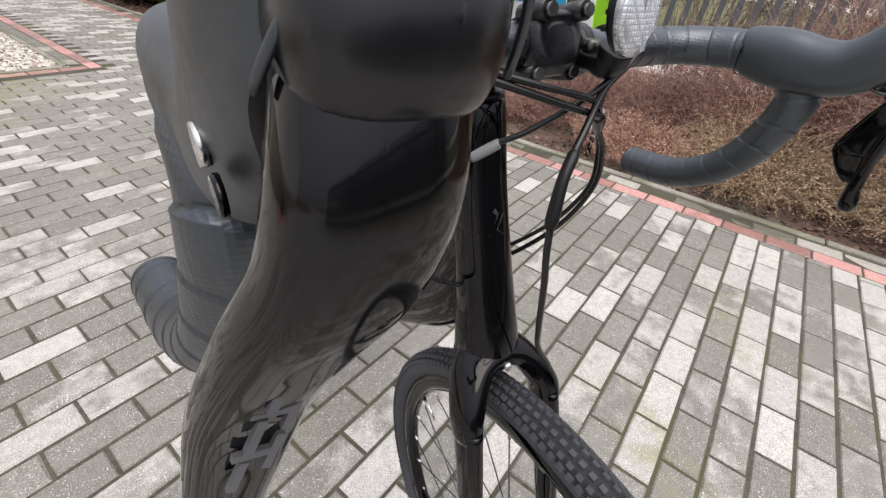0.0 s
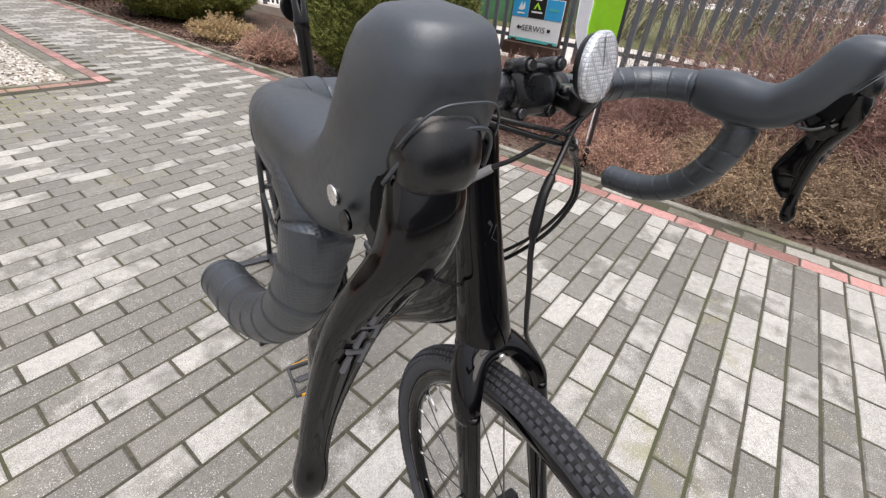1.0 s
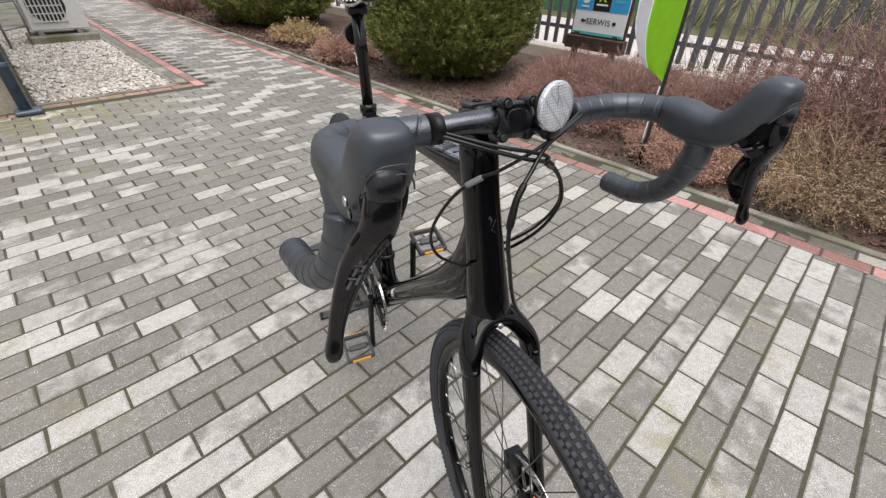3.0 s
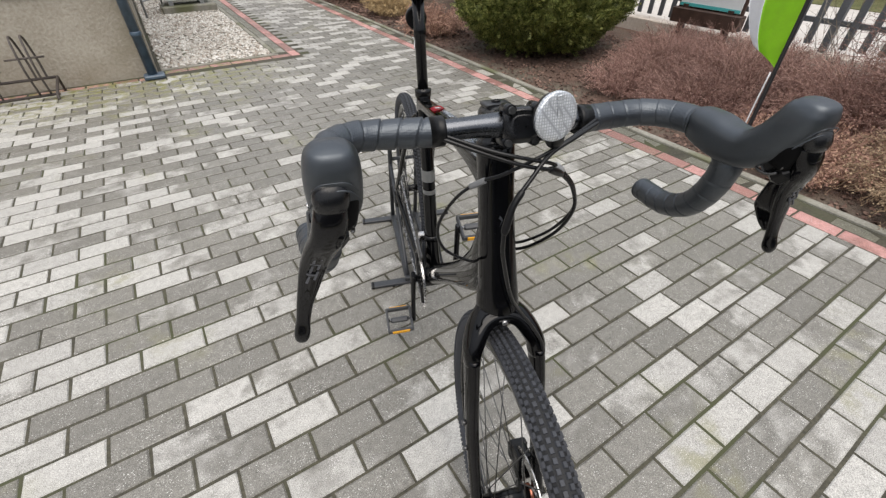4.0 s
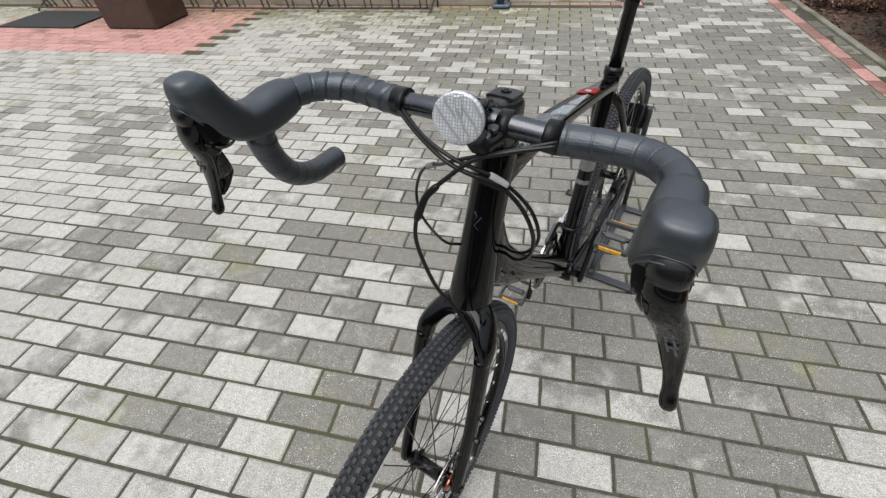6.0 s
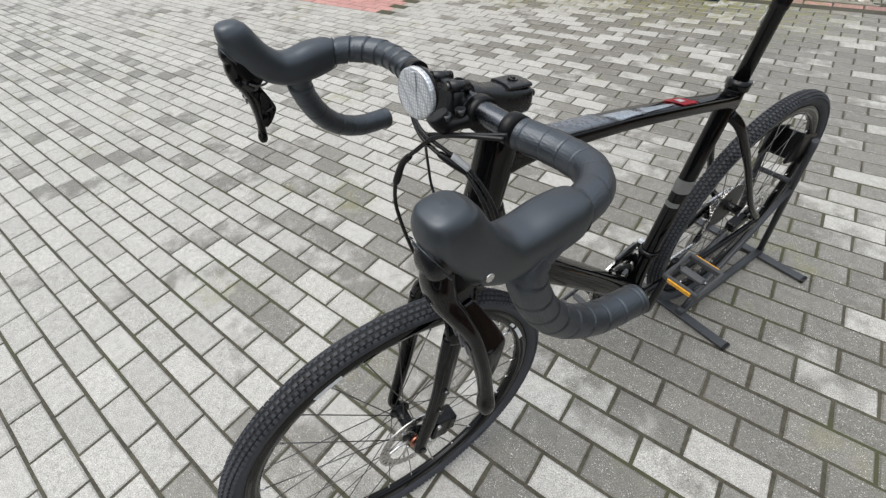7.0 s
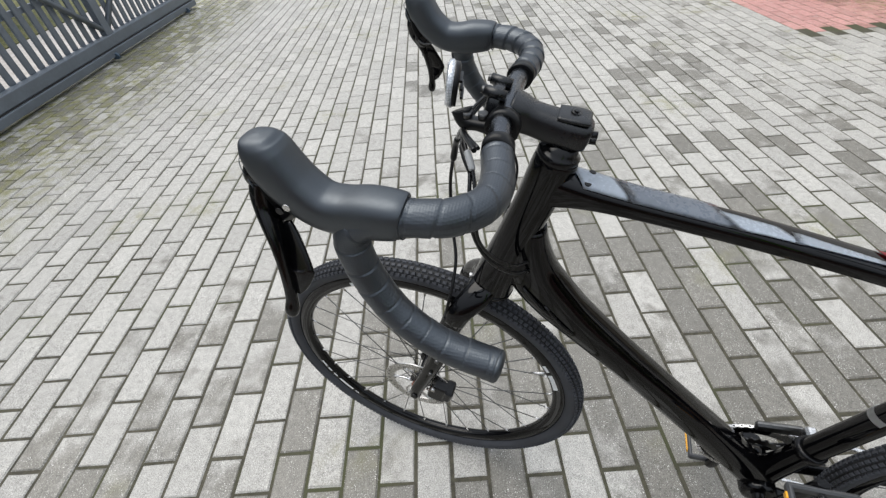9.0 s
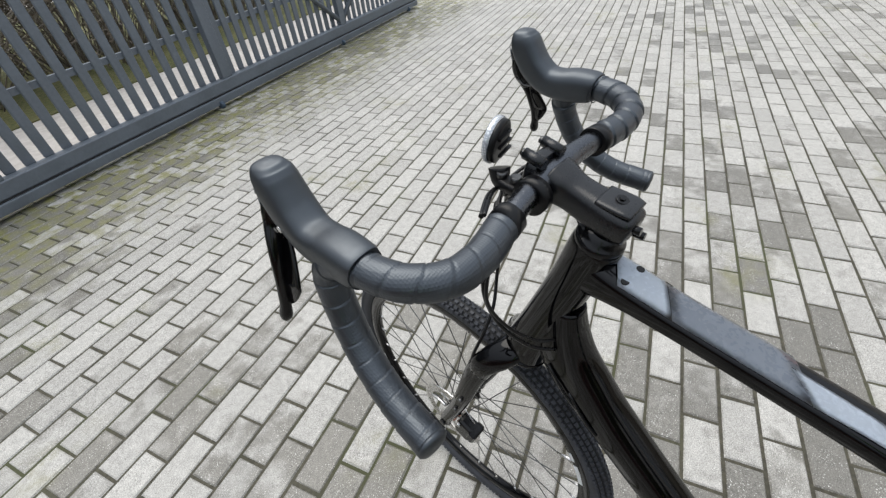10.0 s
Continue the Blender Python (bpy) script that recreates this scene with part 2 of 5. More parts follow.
def island_material(name, a, b, c, rough=0.6, thin=0.0):
    """Leaves, twigs and pebbles: every loose piece has its own tone."""
    k = Nodes(name)
    r = k.add("NewGeometry", 8)
    pos = k.add("NewGeometry", 0)
    col = k.mix(k.remap(r, 0.0, 0.6), c4(a), c4(b))
    col = k.mix(k.remap(r, 0.6, 1.0), col, c4(c))
    col = k.mix(k.remap(k.noise(pos, 2.5, 3), 0.4, 0.65, 0.0, 0.35), col, c4(a))
    m = k.set(Base_Color=col, Roughness=rough)
    if thin:  # light passes through thin leaves
        blend = k.n.new("ShaderNodeMixShader")
        k.feed(blend, dict(i0=thin, i1=k.b.outputs[0], i2=k.add("BsdfTranslucent", 0, Color=col)))
        k.l.new(blend.outputs[0], k.n["Material Output"].inputs[0])
    return m


thuja_mat = island_material("conifer_foliage", (0.06, 0.078, 0.022), (0.24, 0.275, 0.08), (0.5, 0.5, 0.17), 0.5, 0.42)
heath_mat = island_material("pink_brown_heather", (0.18, 0.09, 0.065), (0.4, 0.23, 0.17), (0.5, 0.33, 0.22), 0.75)
spirea_mat = island_material("straw_brown_shrub", (0.2, 0.13, 0.06), (0.36, 0.25, 0.12), (0.45, 0.34, 0.18), 0.75)
barberry_mat = island_material("reddish_bare_twigs", (0.1, 0.047, 0.038), (0.26, 0.14, 0.113), (0.43, 0.275, 0.22), 0.7)
straw_mat = island_material("pale_dry_twigs", (0.13, 0.085, 0.055), (0.33, 0.225, 0.135), (0.46, 0.35, 0.22), 0.75)
scrub_mat = island_material("grey_brown_scrub", (0.09, 0.075, 0.06), (0.17, 0.145, 0.115), (0.24, 0.215, 0.17), 0.8)
bark_mat = material("brown_bark", (0.07, 0.045, 0.03), 0.8, vary=0.3, bump=0.6, bscale=60)
pebble_mat = island_material("white_grey_pebbles", (0.34, 0.29, 0.24), (0.6, 0.57, 0.52), (0.74, 0.72, 0.68), 0.6)
chip_mat = island_material("bark_chips", (0.05, 0.028, 0.02), (0.13, 0.075, 0.056), (0.24, 0.15, 0.115), 0.85)


# ---- building helpers ----
def link(name, bm, mat, parent=None):
    me = bpy.data.meshes.new(name)
    bm.to_mesh(me)
    bm.free()
    if mat:
        me.materials.append(mat)
    ob = new(name, me)
    ob.parent = parent
    return ob


def part(name, bm, mat, parent, label=""):
    ob = link(name, bm, mat, parent)
    if label:
        ob["label"] = label
    return ob


def empty(name, m=None):
    ob = new(name)
    ob.empty_display_size = 0.1
    if m is not None:
        ob.matrix_world = m
    return ob


def spline(keys, n):
    """Catmull-Rom through rows of numbers, n steps to a span."""
    K = np.array(keys, float)
    K = np.vstack([2 * K[0] - K[1], K, 2 * K[-1] - K[-2]])
    out = []
    for i in range(1, len(K) - 2):
        a, b, c, d = K[i - 1:i + 3]
        for j in range(n):
            t = j / n
            out.append(0.5 * (2 * b + (c - a) * t + (2 * a - 5 * b + 4 * c - d) * t * t + (3 * b - a - 3 * c + d) * t ** 3))
    out.append(K[-2])
    return np.array(out)


def skin(bm, rings, closed=False, smooth=True, caps=True):
    m = len(rings[0])
    pairs = list(zip(rings, rings[1:])) + ([(rings[-1], rings[0])] if closed else [])
    for a, b in pairs:
        for k in range(m):
            f = bm.faces.new((a[k], a[(k + 1) % m], b[(k + 1) % m], b[k]))
            f.smooth = smooth
    if caps and not closed:
        bm.faces.new(rings[0][::-1]), bm.faces.new(rings[-1])


def tube(bm, pts, r, seg=10, n=1, closed=False, smooth=True):
    """A round tube along points (n > 1: rounded), radius one number or one for each point."""
    P = np.array(pts, float)
    R = np.full(len(P), r) if np.isscalar(r) else np.array(r, float)
    if n > 1:
        S = spline(np.column_stack([P, R]), n)
        P, R = S[:, :3], S[:, 3]
    rings, side, N = [], None, len(P)
    for i in range(N):
        d = P[(i + 1) % N] - P[i - 1] if closed else P[min(i + 1, N - 1)] - P[max(i - 1, 0)]
        d = Vector(d).normalized()
        side = d.orthogonal().normalized() if side is None else (side - d * side.dot(d)).normalized()
        o = d.cross(side)
        c = Vector(P[i])
        rings.append([bm.verts.new(c + (side * math.cos(2 * math.pi * k / seg) + o * math.sin(2 * math.pi * k / seg)) * R[i]) for k in range(seg)])
    skin(bm, rings, closed, smooth)
    return bm


def loft(bm, keys, n=6, seg=20, power=2.0, side=(1, 0, 0)):
    """A body through oval sections: rows of x, y, z, half width (along side), half height."""
    S = spline(keys, n)
    rings, ref = [], Vector(side)
    for i in range(len(S)):
        d = Vector(S[min(i + 1, len(S) - 1), :3] - S[max(i - 1, 0), :3]).normalized()
        u = (ref - d * ref.dot(d)).normalized()
        v = d.cross(u)
        c, w, h = Vector(S[i, :3]), max(S[i, 3], 2e-4), max(S[i, 4], 2e-4)
        ring = []
        for k in range(seg):
            a = 2 * math.pi * k / seg
            ca, sa = math.cos(a), math.sin(a)
            ring.append(bm.verts.new(c + u * w * math.copysign(abs(ca) ** (2 / power), ca) + v * h * math.copysign(abs(sa) ** (2 / power), sa)))
        rings.append(ring)
    skin(bm, rings)
    return bm


def slab(bm, size, m=None, bevel=0.0, segs=1):
    """A block of the given size about m's origin, with rounded edges."""
    m = m or Matrix()
    geo = bmesh.ops.create_cube(bm, size=1, matrix=m @ Matrix.Diagonal((*size, 1)))
    if bevel:
        edges = list({e for v in geo["verts"] for e in v.link_edges})
        bmesh.ops.bevel(bm, geom=edges, offset=bevel, segments=segs, affect="EDGES", profile=0.5)
    return bm


def block(x0, x1, y0, y1, z0, z1, bevel=0.0, bm=None):
    return slab(bm or bmesh.new(), (x1 - x0, y1 - y0, z1 - z0), Matrix.Translation(((x0 + x1) / 2, (y0 + y1) / 2, (z0 + z1) / 2)), bevel)


def lathe(bm, prof, seg=32, m=None, closed=False):
    """A body of revolution about m's x axis: rows of x, radius."""
    m = m or Matrix()
    rings = [[bm.verts.new(m @ Vector((x, r * math.cos(2 * math.pi * k / seg), r * math.sin(2 * math.pi * k / seg)))) for k in range(seg)] for x, r in prof]
    skin(bm, rings, closed)
    return bm


def disc(bm, centre, axis, r, thick, seg=16):
    a = Vector(axis).normalized() * thick / 2
    return tube(bm, [Vector(centre) - a, Vector(centre) - a * 0.98, Vector(centre) + a * 0.98, Vector(centre) + a], [r * 0.9, r, r, r * 0.9], seg)


def plate(bm, outline, thick, m=None):
    """A flat plate from an outline in its own x, y, thick along z."""
    m = m or Matrix()
    lo = [bm.verts.new(m @ Vector((x, y, 0))) for x, y in outline]
    hi = [bm.verts.new(m @ Vector((x, y, thick))) for x, y in outline]
    bm.faces.new(lo[::-1]), bm.faces.new(hi)
    for i in range(len(lo)):
        j = (i + 1) % len(lo)
        bm.faces.new((lo[i], lo[j], hi[j], hi[i]))
    return bm


rng = random.Random(7)

# ---- the bicycle: x to its left, y to its rear, z up, front hub above the origin ----
bicycle = tagged(empty("bicycle", pose(0.0105, 0.034, 0, 0, 0, -20.5)), "gloss black gravel bicycle with drop handlebar on a display stand", "bicycle")
WHEEL_R, REAR_Y, BB = 0.353, 1.138, Vector((0, 0.695, 0.284))
WS = WHEEL_R / 0.345  # rim, spokes and tyre are drawn for a 0.345 m wheel


def tread_tyre():
    """A gravel tyre: a round casing with rows of small blocks."""
    bm = bmesh.new()
    prof = []
    for a in range(-150, 151, 20):
        t = radians(a)
        prof.append((0.0185 * math.sin(t), 0.3245 + 0.0175 * math.cos(t)))
    rings = []
    for k in range(96):
        b = 2 * math.pi * k / 96
        rings.append([bm.verts.new((x, r * math.cos(b), r * math.sin(b))) for x, r in prof])
    m = len(prof)
    for a, b in zip(rings, rings[1:] + rings[:1]):
        for k in range(m - 1):
            face = bm.faces.new((a[k], a[k + 1], b[k + 1], b[k]))
            # casing between the tread blocks takes the darker, painted-in shade
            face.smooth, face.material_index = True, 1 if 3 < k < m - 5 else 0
    verts = []
    count = 190
    for row, (ang, w, ln, hgt) in enumerate(((-66, .0027, .0040, .0030), (-42, .0029, .0036, .0030), (-15, .0030, .0038, .0026), (15, .0030, .0038, .0026), (42, .0029, .0036, .0030), (66, .0027, .0040, .0030))):
        t = radians(ang)
        for k in range(count):
            b = 2 * math.pi * (k + 0.5 * (row % 2)) / count
            x, r = 0.0185 * math.sin(t), 0.3245 + 0.0175 * math.cos(t)
            rad, tan = Vector((0, math.cos(b), math.sin(b))), Vector((0, -math.sin(b), math.cos(b)))
            nrm = (Vector((1, 0, 0)) * math.sin(t) + rad * math.cos(t)).normalized()
            wid = tan.cross(nrm)
            c = Vector((x, 0, 0)) + rad * r
            s = len(verts)
            for lift, kk in ((-0.0008, 1.0), (hgt, 0.84)):
                for du, dv in ((-1, -1), (1, -1), (1, 1), (-1, 1)):
                    verts.append(bm.verts.new(c + nrm * lift + wid * (du * w * kk) + tan * (dv * ln * kk)))
            v = verts[s:s + 8]
            for q in ((4, 5, 6, 7), (0, 1, 5, 4), (1, 2, 6, 5), (2, 3, 7, 6), (3, 0, 4, 7)):
                bm.faces.new([v[i] for i in q])
    return bm


def rim_body():
    prof = [(-.0105, .309), (-.0112, .304), (-.0112, .296), (-.009, .287), (-.004, .2835), (.004, .2835), (.009, .287), (.0112, .296), (.0112, .304), (.0105, .309), (.008, .311), (-.008, .311)]
    bm = bmesh.new()
    rings = [[bm.verts.new((x, r * math.cos(b), r * math.sin(b))) for x, r in prof] for b in (2 * math.pi * k / 96 for k in range(96))]
    skin(bm, rings, closed=True)
    return bm


def rotor_body(r0=0.06, r1=0.08):
    """A drilled brake rotor with a six-armed spider."""
    bm = bmesh.new()
    N = 120
    radii = [r0, r0 + .004, r0 + .009, r1 - .005, r1]
    grid = [[[bm.verts.new((x, r * math.cos(2 * math.pi * k / N), r * math.sin(2 * math.pi * k / N))) for r in radii] for k in range(N)] for x in (-.0009, .0009)]
    for k in range(N):
        j = (k + 1) % N
        for i in range(4):
            if (i == 1 and k % 4 == 0) or (i == 2 and k % 4 == 2):
                continue
            a, b = grid[0], grid[1]
            bm.faces.new((a[k][i], a[j][i], a[j][i + 1], a[k][i + 1]))
            bm.faces.new((b[k][i], b[k][i + 1], b[j][i + 1], b[j][i]))
        for i in (0, 4):
            bm.faces.new((grid[0][k][i], grid[0][j][i], grid[1][j][i], grid[1][k][i]))
    for k in range(6):
        a = 2 * math.pi * k / 6
        tube(bm, [(0, .02 * math.cos(a - .5), .02 * math.sin(a - .5)), (0, .042 * math.cos(a - .22), .042 * math.sin(a - .22)), (0, (r0 + .002) * math.cos(a), (r0 + .002) * math.sin(a))], .0028, 6, 4)
    return bm


def wheel(name, at, rear):
    w = part(name, tube(bmesh.new(), [(-.055, 0, 0), (.055, 0, 0)], .006, 12), satin_black, bicycle)
    w.location = at
    w.scale = (1, WS, WS)
    part("tyre", tread_tyre(), tyre_mat, w, "black gravel tyre with small block tread").data.materials.append(groove_shade_mat)
    part("rim", rim_body(), paint_black, w)
    hub = lathe(bmesh.new(), [(-.046, .008), (-.045, .014), (-.034, .014), (-.033, .022), (-.029, .022), (-.027, .013), (.024, .013), (.026, .024), (.031, .024), (.033, .014), (.045, .014), (.046, .008)], 24)
    part("hub", hub, satin_black, w)
    spoke_n = 28
    for i in range(spoke_n):
        sgn = 1 if i % 2 else -1
        pair = (i // 2) % 2
        a = 2 * math.pi * i / spoke_n
        h = a + (0.95 if pair else -0.95)
        p0 = Vector((sgn * (.028 if sgn > 0 else .031), .021 * math.cos(h), .021 * math.sin(h)))
        p1 = Vector((0, .284 * math.cos(a), .284 * math.sin(a)))
        part("spoke", tube(bmesh.new(), [p0, p1], .00105, 5), dark_steel, w)
        d = (p1 - p0).normalized()
        part("nipple", tube(bmesh.new(), [p1 - d * .013, p1 + d * .002], .002, 6), steel, w)
    rot = part("brake_rotor", rotor_body(), steel, w, "drilled steel disc brake rotor")
    rot.location = (.04, 0, 0)
    part("lock_ring", disc(bmesh.new(), (.044, 0, 0), (1, 0, 0), .016, .006, 20), copper if not rear else dark_steel, w)
    va = radians(28)
    part("valve", tube(bmesh.new(), [(0, .284 * math.cos(va), .284 * math.sin(va)), (0, .262 * math.cos(va), .262 * math.sin(va)), (0, .246 * math.cos(va), .246 * math.sin(va))], [.003, .003, .0017], 8), steel, w, "thin metal valve")
    if not rear:
        for a0, a1, r0, r1 in ((200, 205, .291, .297), (206, 209, .291, .297), (211, 214, .291, .297), (216, 226, .29, .2985), (227.5, 230, .292, .2955), (20, 30, .29, .2985), (32, 36, .291, .297), (110, 120, .29, .2985)):
            bm = bmesh.new()
            st = [radians(a0 + (a1 - a0) * k / 4) for k in range(5)]
            lo = [bm.verts.new((.01155, r0 * math.cos(b), r0 * math.sin(b))) for b in st]
            hi = [bm.verts.new((.0117, r1 * math.cos(b), r1 * math.sin(b))) for b in st]
            for k in range(4):
                bm.faces.new((lo[k], lo[k + 1], hi[k + 1], hi[k]))
            part("rim_marking", bm, white_mark, w, "white rim marking")
    return w


front_wheel = wheel("front_wheel", (0, 0, WHEEL_R), False)
front_wheel.rotation_euler = (radians(-6), 0, 0)
rear_wheel = wheel("rear_wheel", (0, REAR_Y, WHEEL_R), True)

# frame and fork
frame_tubes = part("frame", loft(bmesh.new(), [(0, .156, .700, .0335, .0345), (0, .162, .725, .0325, .0335), (0, .185, .80, .0275, .0285), (0, .212, .88, .0255, .0275), (0, .2295, .938, .0258, .028), (0, .2335, .95, .0245, .026)], 6, 28, 2.3), paint_black, bicycle, "gloss black bicycle frame")
part("down_tube", loft(bmesh.new(), [(0, .205, .835, .022, .026), (0, .208, .79, .026, .034), (0, .222, .742, .029, .040), (0, .255, .698, .0305, .039), (0, .305, .648, .031, .033), (0, .40, .562, .0305, .0285), (0, .54, .434, .031, .0285), (0, .652, .33, .033, .03), (0, .69, .292, .034, .03)], 6, 24, 2.6), paint_black, frame_tubes)
part("seat_tube", loft(bmesh.new(), [(0, .697, .285, .03, .03), (0, .715, .36, .021, .022), (0, .76, .58, .0185, .019), (0, .80, .765, .018, .019), (0, .8165, .825, .019, .0195)], 6, 24), paint_black, frame_tubes)
part("bottom_bracket_shell", lathe(bmesh.new(), [(-.043, .021), (-.043, .028), (-.035, .031), (.035, .031), (.043, .028), (.043, .021)], 28, Matrix.Translation(BB)), paint_black, frame_tubes)
for s in (-1, 1):
    part("seat_stay", loft(bmesh.new(), [(s * .012, .807, .775, .009, .012), (s * .03, .845, .735, .0085, .011), (s * .045, .93, .62, .0075, .009), (s * .058, 1.05, .45, .0075, .0085), (s * .062, REAR_Y - .004, .365, .008, .011)], 6, 16), paint_black, frame_tubes)
    part("chain_stay", loft(bmesh.new(), [(s * .028, .70, .28, .014, .017), (s * .036, .80, .285, .01, .015), (s * .048, .95, .305, .009, .011), (s * .062, REAR_Y, .338, .008, .014)], 6, 16), paint_black, frame_tubes)

TOP = ((.214, .908, .022, .033), (.262, .905, .0245, .020), (.33, .8955, .0235, .014), (.48, .872, .0225, .0125), (.64, .839, .0205, .012), (.77, .81, .019, .013), (.815, .797, .019, .020))
part("top_tube", loft(bmesh.new(), [(0, *r) for r in TOP], 6, 28, 3.6), paint_black, frame_tubes)


def top_face(x, y, lift):
    """A point on the top tube's upper face."""
    z, w, h = (float(np.interp(y, [r[0] for r in TOP], [r[i] for r in TOP])) for i in (1, 2, 3))
    return Vector((x, y, z + h * (1 - min(.98, abs(x) / w) ** 3.6) ** (1 / 3.6) + lift))


def strip(name, a, b, w0, w1, lift, mat, skew=0.0, label="", off=0.0):
    """A painted field that follows the top tube's upper face."""
    bm = bmesh.new()
    rows = []
    for k in range(9):
        f = k / 8
        w = w0 + (w1 - w0) * f
        rows.append([bm.verts.new(top_face(off + u * w, a + (b - a) * f + skew * u, lift)) for u in (-1, -.75, -.5, -.25, 0, .25, .5, .75, 1)])
    for r, q in zip(rows, rows[1:]):
        for k in range(8):
            bm.faces.new((r[k], r[k + 1], q[k + 1], q[k])).smooth = True
    bmesh.ops.solidify(bm, geom=bm.faces[:], thickness=0.0007)
    return part(name, bm, mat, frame_tubes, label)


for name, a, b, w0, w1, off, mat, label in (("frame_panel", .256, .312, .0215, .0210, 0, panel_light, "light grey frame panel"), ("frame_panel", .3125, .43, .0210, .0200, 0, panel_dark, "slate grey frame panel"), ("frame_panel", .4305, .50, .0125, .0095, .0075, panel_light, "light grey frame panel"), ("frame_panel", .5005, .60, .0095, .003, .0075, panel_light, "tapered light grey frame stripe"), ("frame_marking", .605, .655, .0165, .016, 0, red_mark, "red frame marking"), ("frame_marking", .618, .637, .0065, .0065, 0, white_mark, "small white frame marking")):
    strip(name, a, b, w0, w1, (.0034 if mat is white_mark else .0025), mat, .012 if w0 > .012 else 0.0, label, off)
# stickers on the seat tube's side, cable ports and bolts
for y, z, h, a0, a1, mat, label in ((.7676, .615, .032, -150, 150, white_mark, "white sticker"), (.7578, .568, .012, -115, 60, white_mark, "small white sticker")):
    b = bmesh.new()
    rows = [[b.verts.new((.0194 * math.sin(t), y + dz * .216 - .0201 * math.cos(t), z + dz)) for t in (radians(a0 + (a1 - a0) * k / 20) for k in range(21))] for dz in (-h / 2, h / 2)]
    for k in range(20):
        b.faces.new((rows[0][k], rows[0][k + 1], rows[1][k + 1], rows[1][k])).smooth = True
    bmesh.ops.solidify(b, geom=b.faces[:], thickness=0.0006)
    part("sticker", b, mat, frame_tubes, label)
for y, z in ((.45, .525), (.515, .466)):
    part("frame_bolt", disc(bmesh.new(), (0, y, z), (0, -.67, .74), .005, .006, 10), dark_steel, frame_tubes)
for x, y, z in ((.014, .272, .922), (-.012, .276, .922)):
    part("frame_bolt", disc(bmesh.new(), (x, y, z), (0, .2, 1), .0045, .005, 10), plastic, frame_tubes)
# a plain two-stroke mark on the head tube
for pts in (((-.019, .842), (-.003, .868), (.001, .862), (-.010, .842)), ((-.002, .848), (.006, .862), (.019, .842), (.006, .842))):
    b = bmesh.new()
    vs = [b.verts.new((x, .1885 + (z - .81) * .335 - math.sqrt(max(0, .0285 ** 2 - x * x)) - .0012, z)) for x, z in pts]
    b.faces.new(vs)
    bmesh.ops.solidify(b, geom=b.faces[:], thickness=0.0007)
    part("head_marking", b, grey_decal, frame_tubes, "plain grey head tube marking")

fork = part("fork", loft(bmesh.new(), [(-.054, .102, .644, .02, .013), (-.050, .115, .672, .021, .0155), (-.03, .139, .699, .024, .0165), (0, .149, .708, .028, .0165), (.03, .139, .699, .024, .0165), (.050, .115, .672, .021, .0155), (.054, .102, .644, .02, .013)], 6, 22, 2.2, side=(0, 1, 0)), paint_black, bicycle, "gloss black fork with disc brake mount")
part("crown_race", lathe(bmesh.new(), [(-.004, .033), (-.003, .0365), (.003, .0365), (.004, .033)], 32, look((0, .155, .699), (0, .162, .725)) @ pose(0, 0, 0, 0, 90, 0)), satin_black, fork)
for s in (-1, 1):
    part("fork_leg", loft(bmesh.new(), [(s * .053, .106, .657, .0130, .021), (s * .056, .087, .603, .0122, .019), (s * .0585, .059, .508, .0115, .0165), (s * .0585, .029, .428, .0105, .0145), (s * .0585, .006, .373, .0105, .0135), (s * .0585, -.002, .346, .0105, .013), (s * .0585, -.004, .336, .006, .007)], 6, 18), paint_black, fork)
    for y, z in ((.068, .530), (.050, .476)):
        part("fork_bolt", disc(bmesh.new(), (s * .0715, y, z), (1, 0, 0), .0045, .007, 10), dark_steel, fork)
part("axle_cap", disc(bmesh.new(), (.069, -.001, .353), (1, 0, 0), .008, .006, 14), satin_black, fork)
part("crown_bolt", disc(bmesh.new(), (0, .1195, .708), (0, -1, .1), .0045, .006, 12), steel, fork, "bright crown bolt")
cal = part("brake_caliper", slab(bmesh.new(), (.03, .042, .062), pose(.046, .052, .368, -18, 0, 0), .007, 2), satin_black, fork, "black hydraulic disc brake caliper")
part("caliper_fin", slab(bmesh.new(), (.036, .02, .04), pose(.046, .074, .372, -18, 0, 0), .004), satin_black, cal)
part("caliper_bolt", disc(bmesh.new(), (.064, .045, .395), (1, 0, 0), .005, .006, 10), steel, cal)

# headset, stem and seat post


def on_axis(z):
    return Vector((0, .2325 + (z - .95) * .315, z))


cups = part("headset", bmesh.new(), satin_black, bicycle, "black headset cover and spacers")
b = bmesh.new()
tube(b, [on_axis(.946), on_axis(.9485), on_axis(.955), on_axis(.9565), on_axis(.960), on_axis(.968)], [.0255, .0265, .0265, .0248, .021, .0190], 32)
b.to_mesh(cups.data)
b.free()
part("spacer", tube(bmesh.new(), [on_axis(.9665), on_axis(.9672), on_axis(.9768), on_axis(.9775)], [.017, .0185, .0185, .017], 28), paint_black, cups)
stem = part("stem", loft(bmesh.new(), [(0, .2745, .985, .012, .010), (0, .270, .986, .0195, .0165), (0, .25, .989, .0215, .0185), (0, .228, .993, .0195, .0185), (0, .205, .999, .0185, .0180), (0, .19, 1.004, .0225, .0195), (0, .178, 1.008, .0245, .0205)], 6, 24, 3.2), stem_mat, bicycle, "matte black stem with four-bolt faceplate")
part("faceplate", loft(bmesh.new(), [(0, .166, 1.011, .0225, .021), (0, .156, 1.0135, .0225, .0205), (0, .1515, 1.0145, .019, .0165), (0, .150, 1.015, .012, .011)], 5, 24, 3.0), stem_mat, stem)
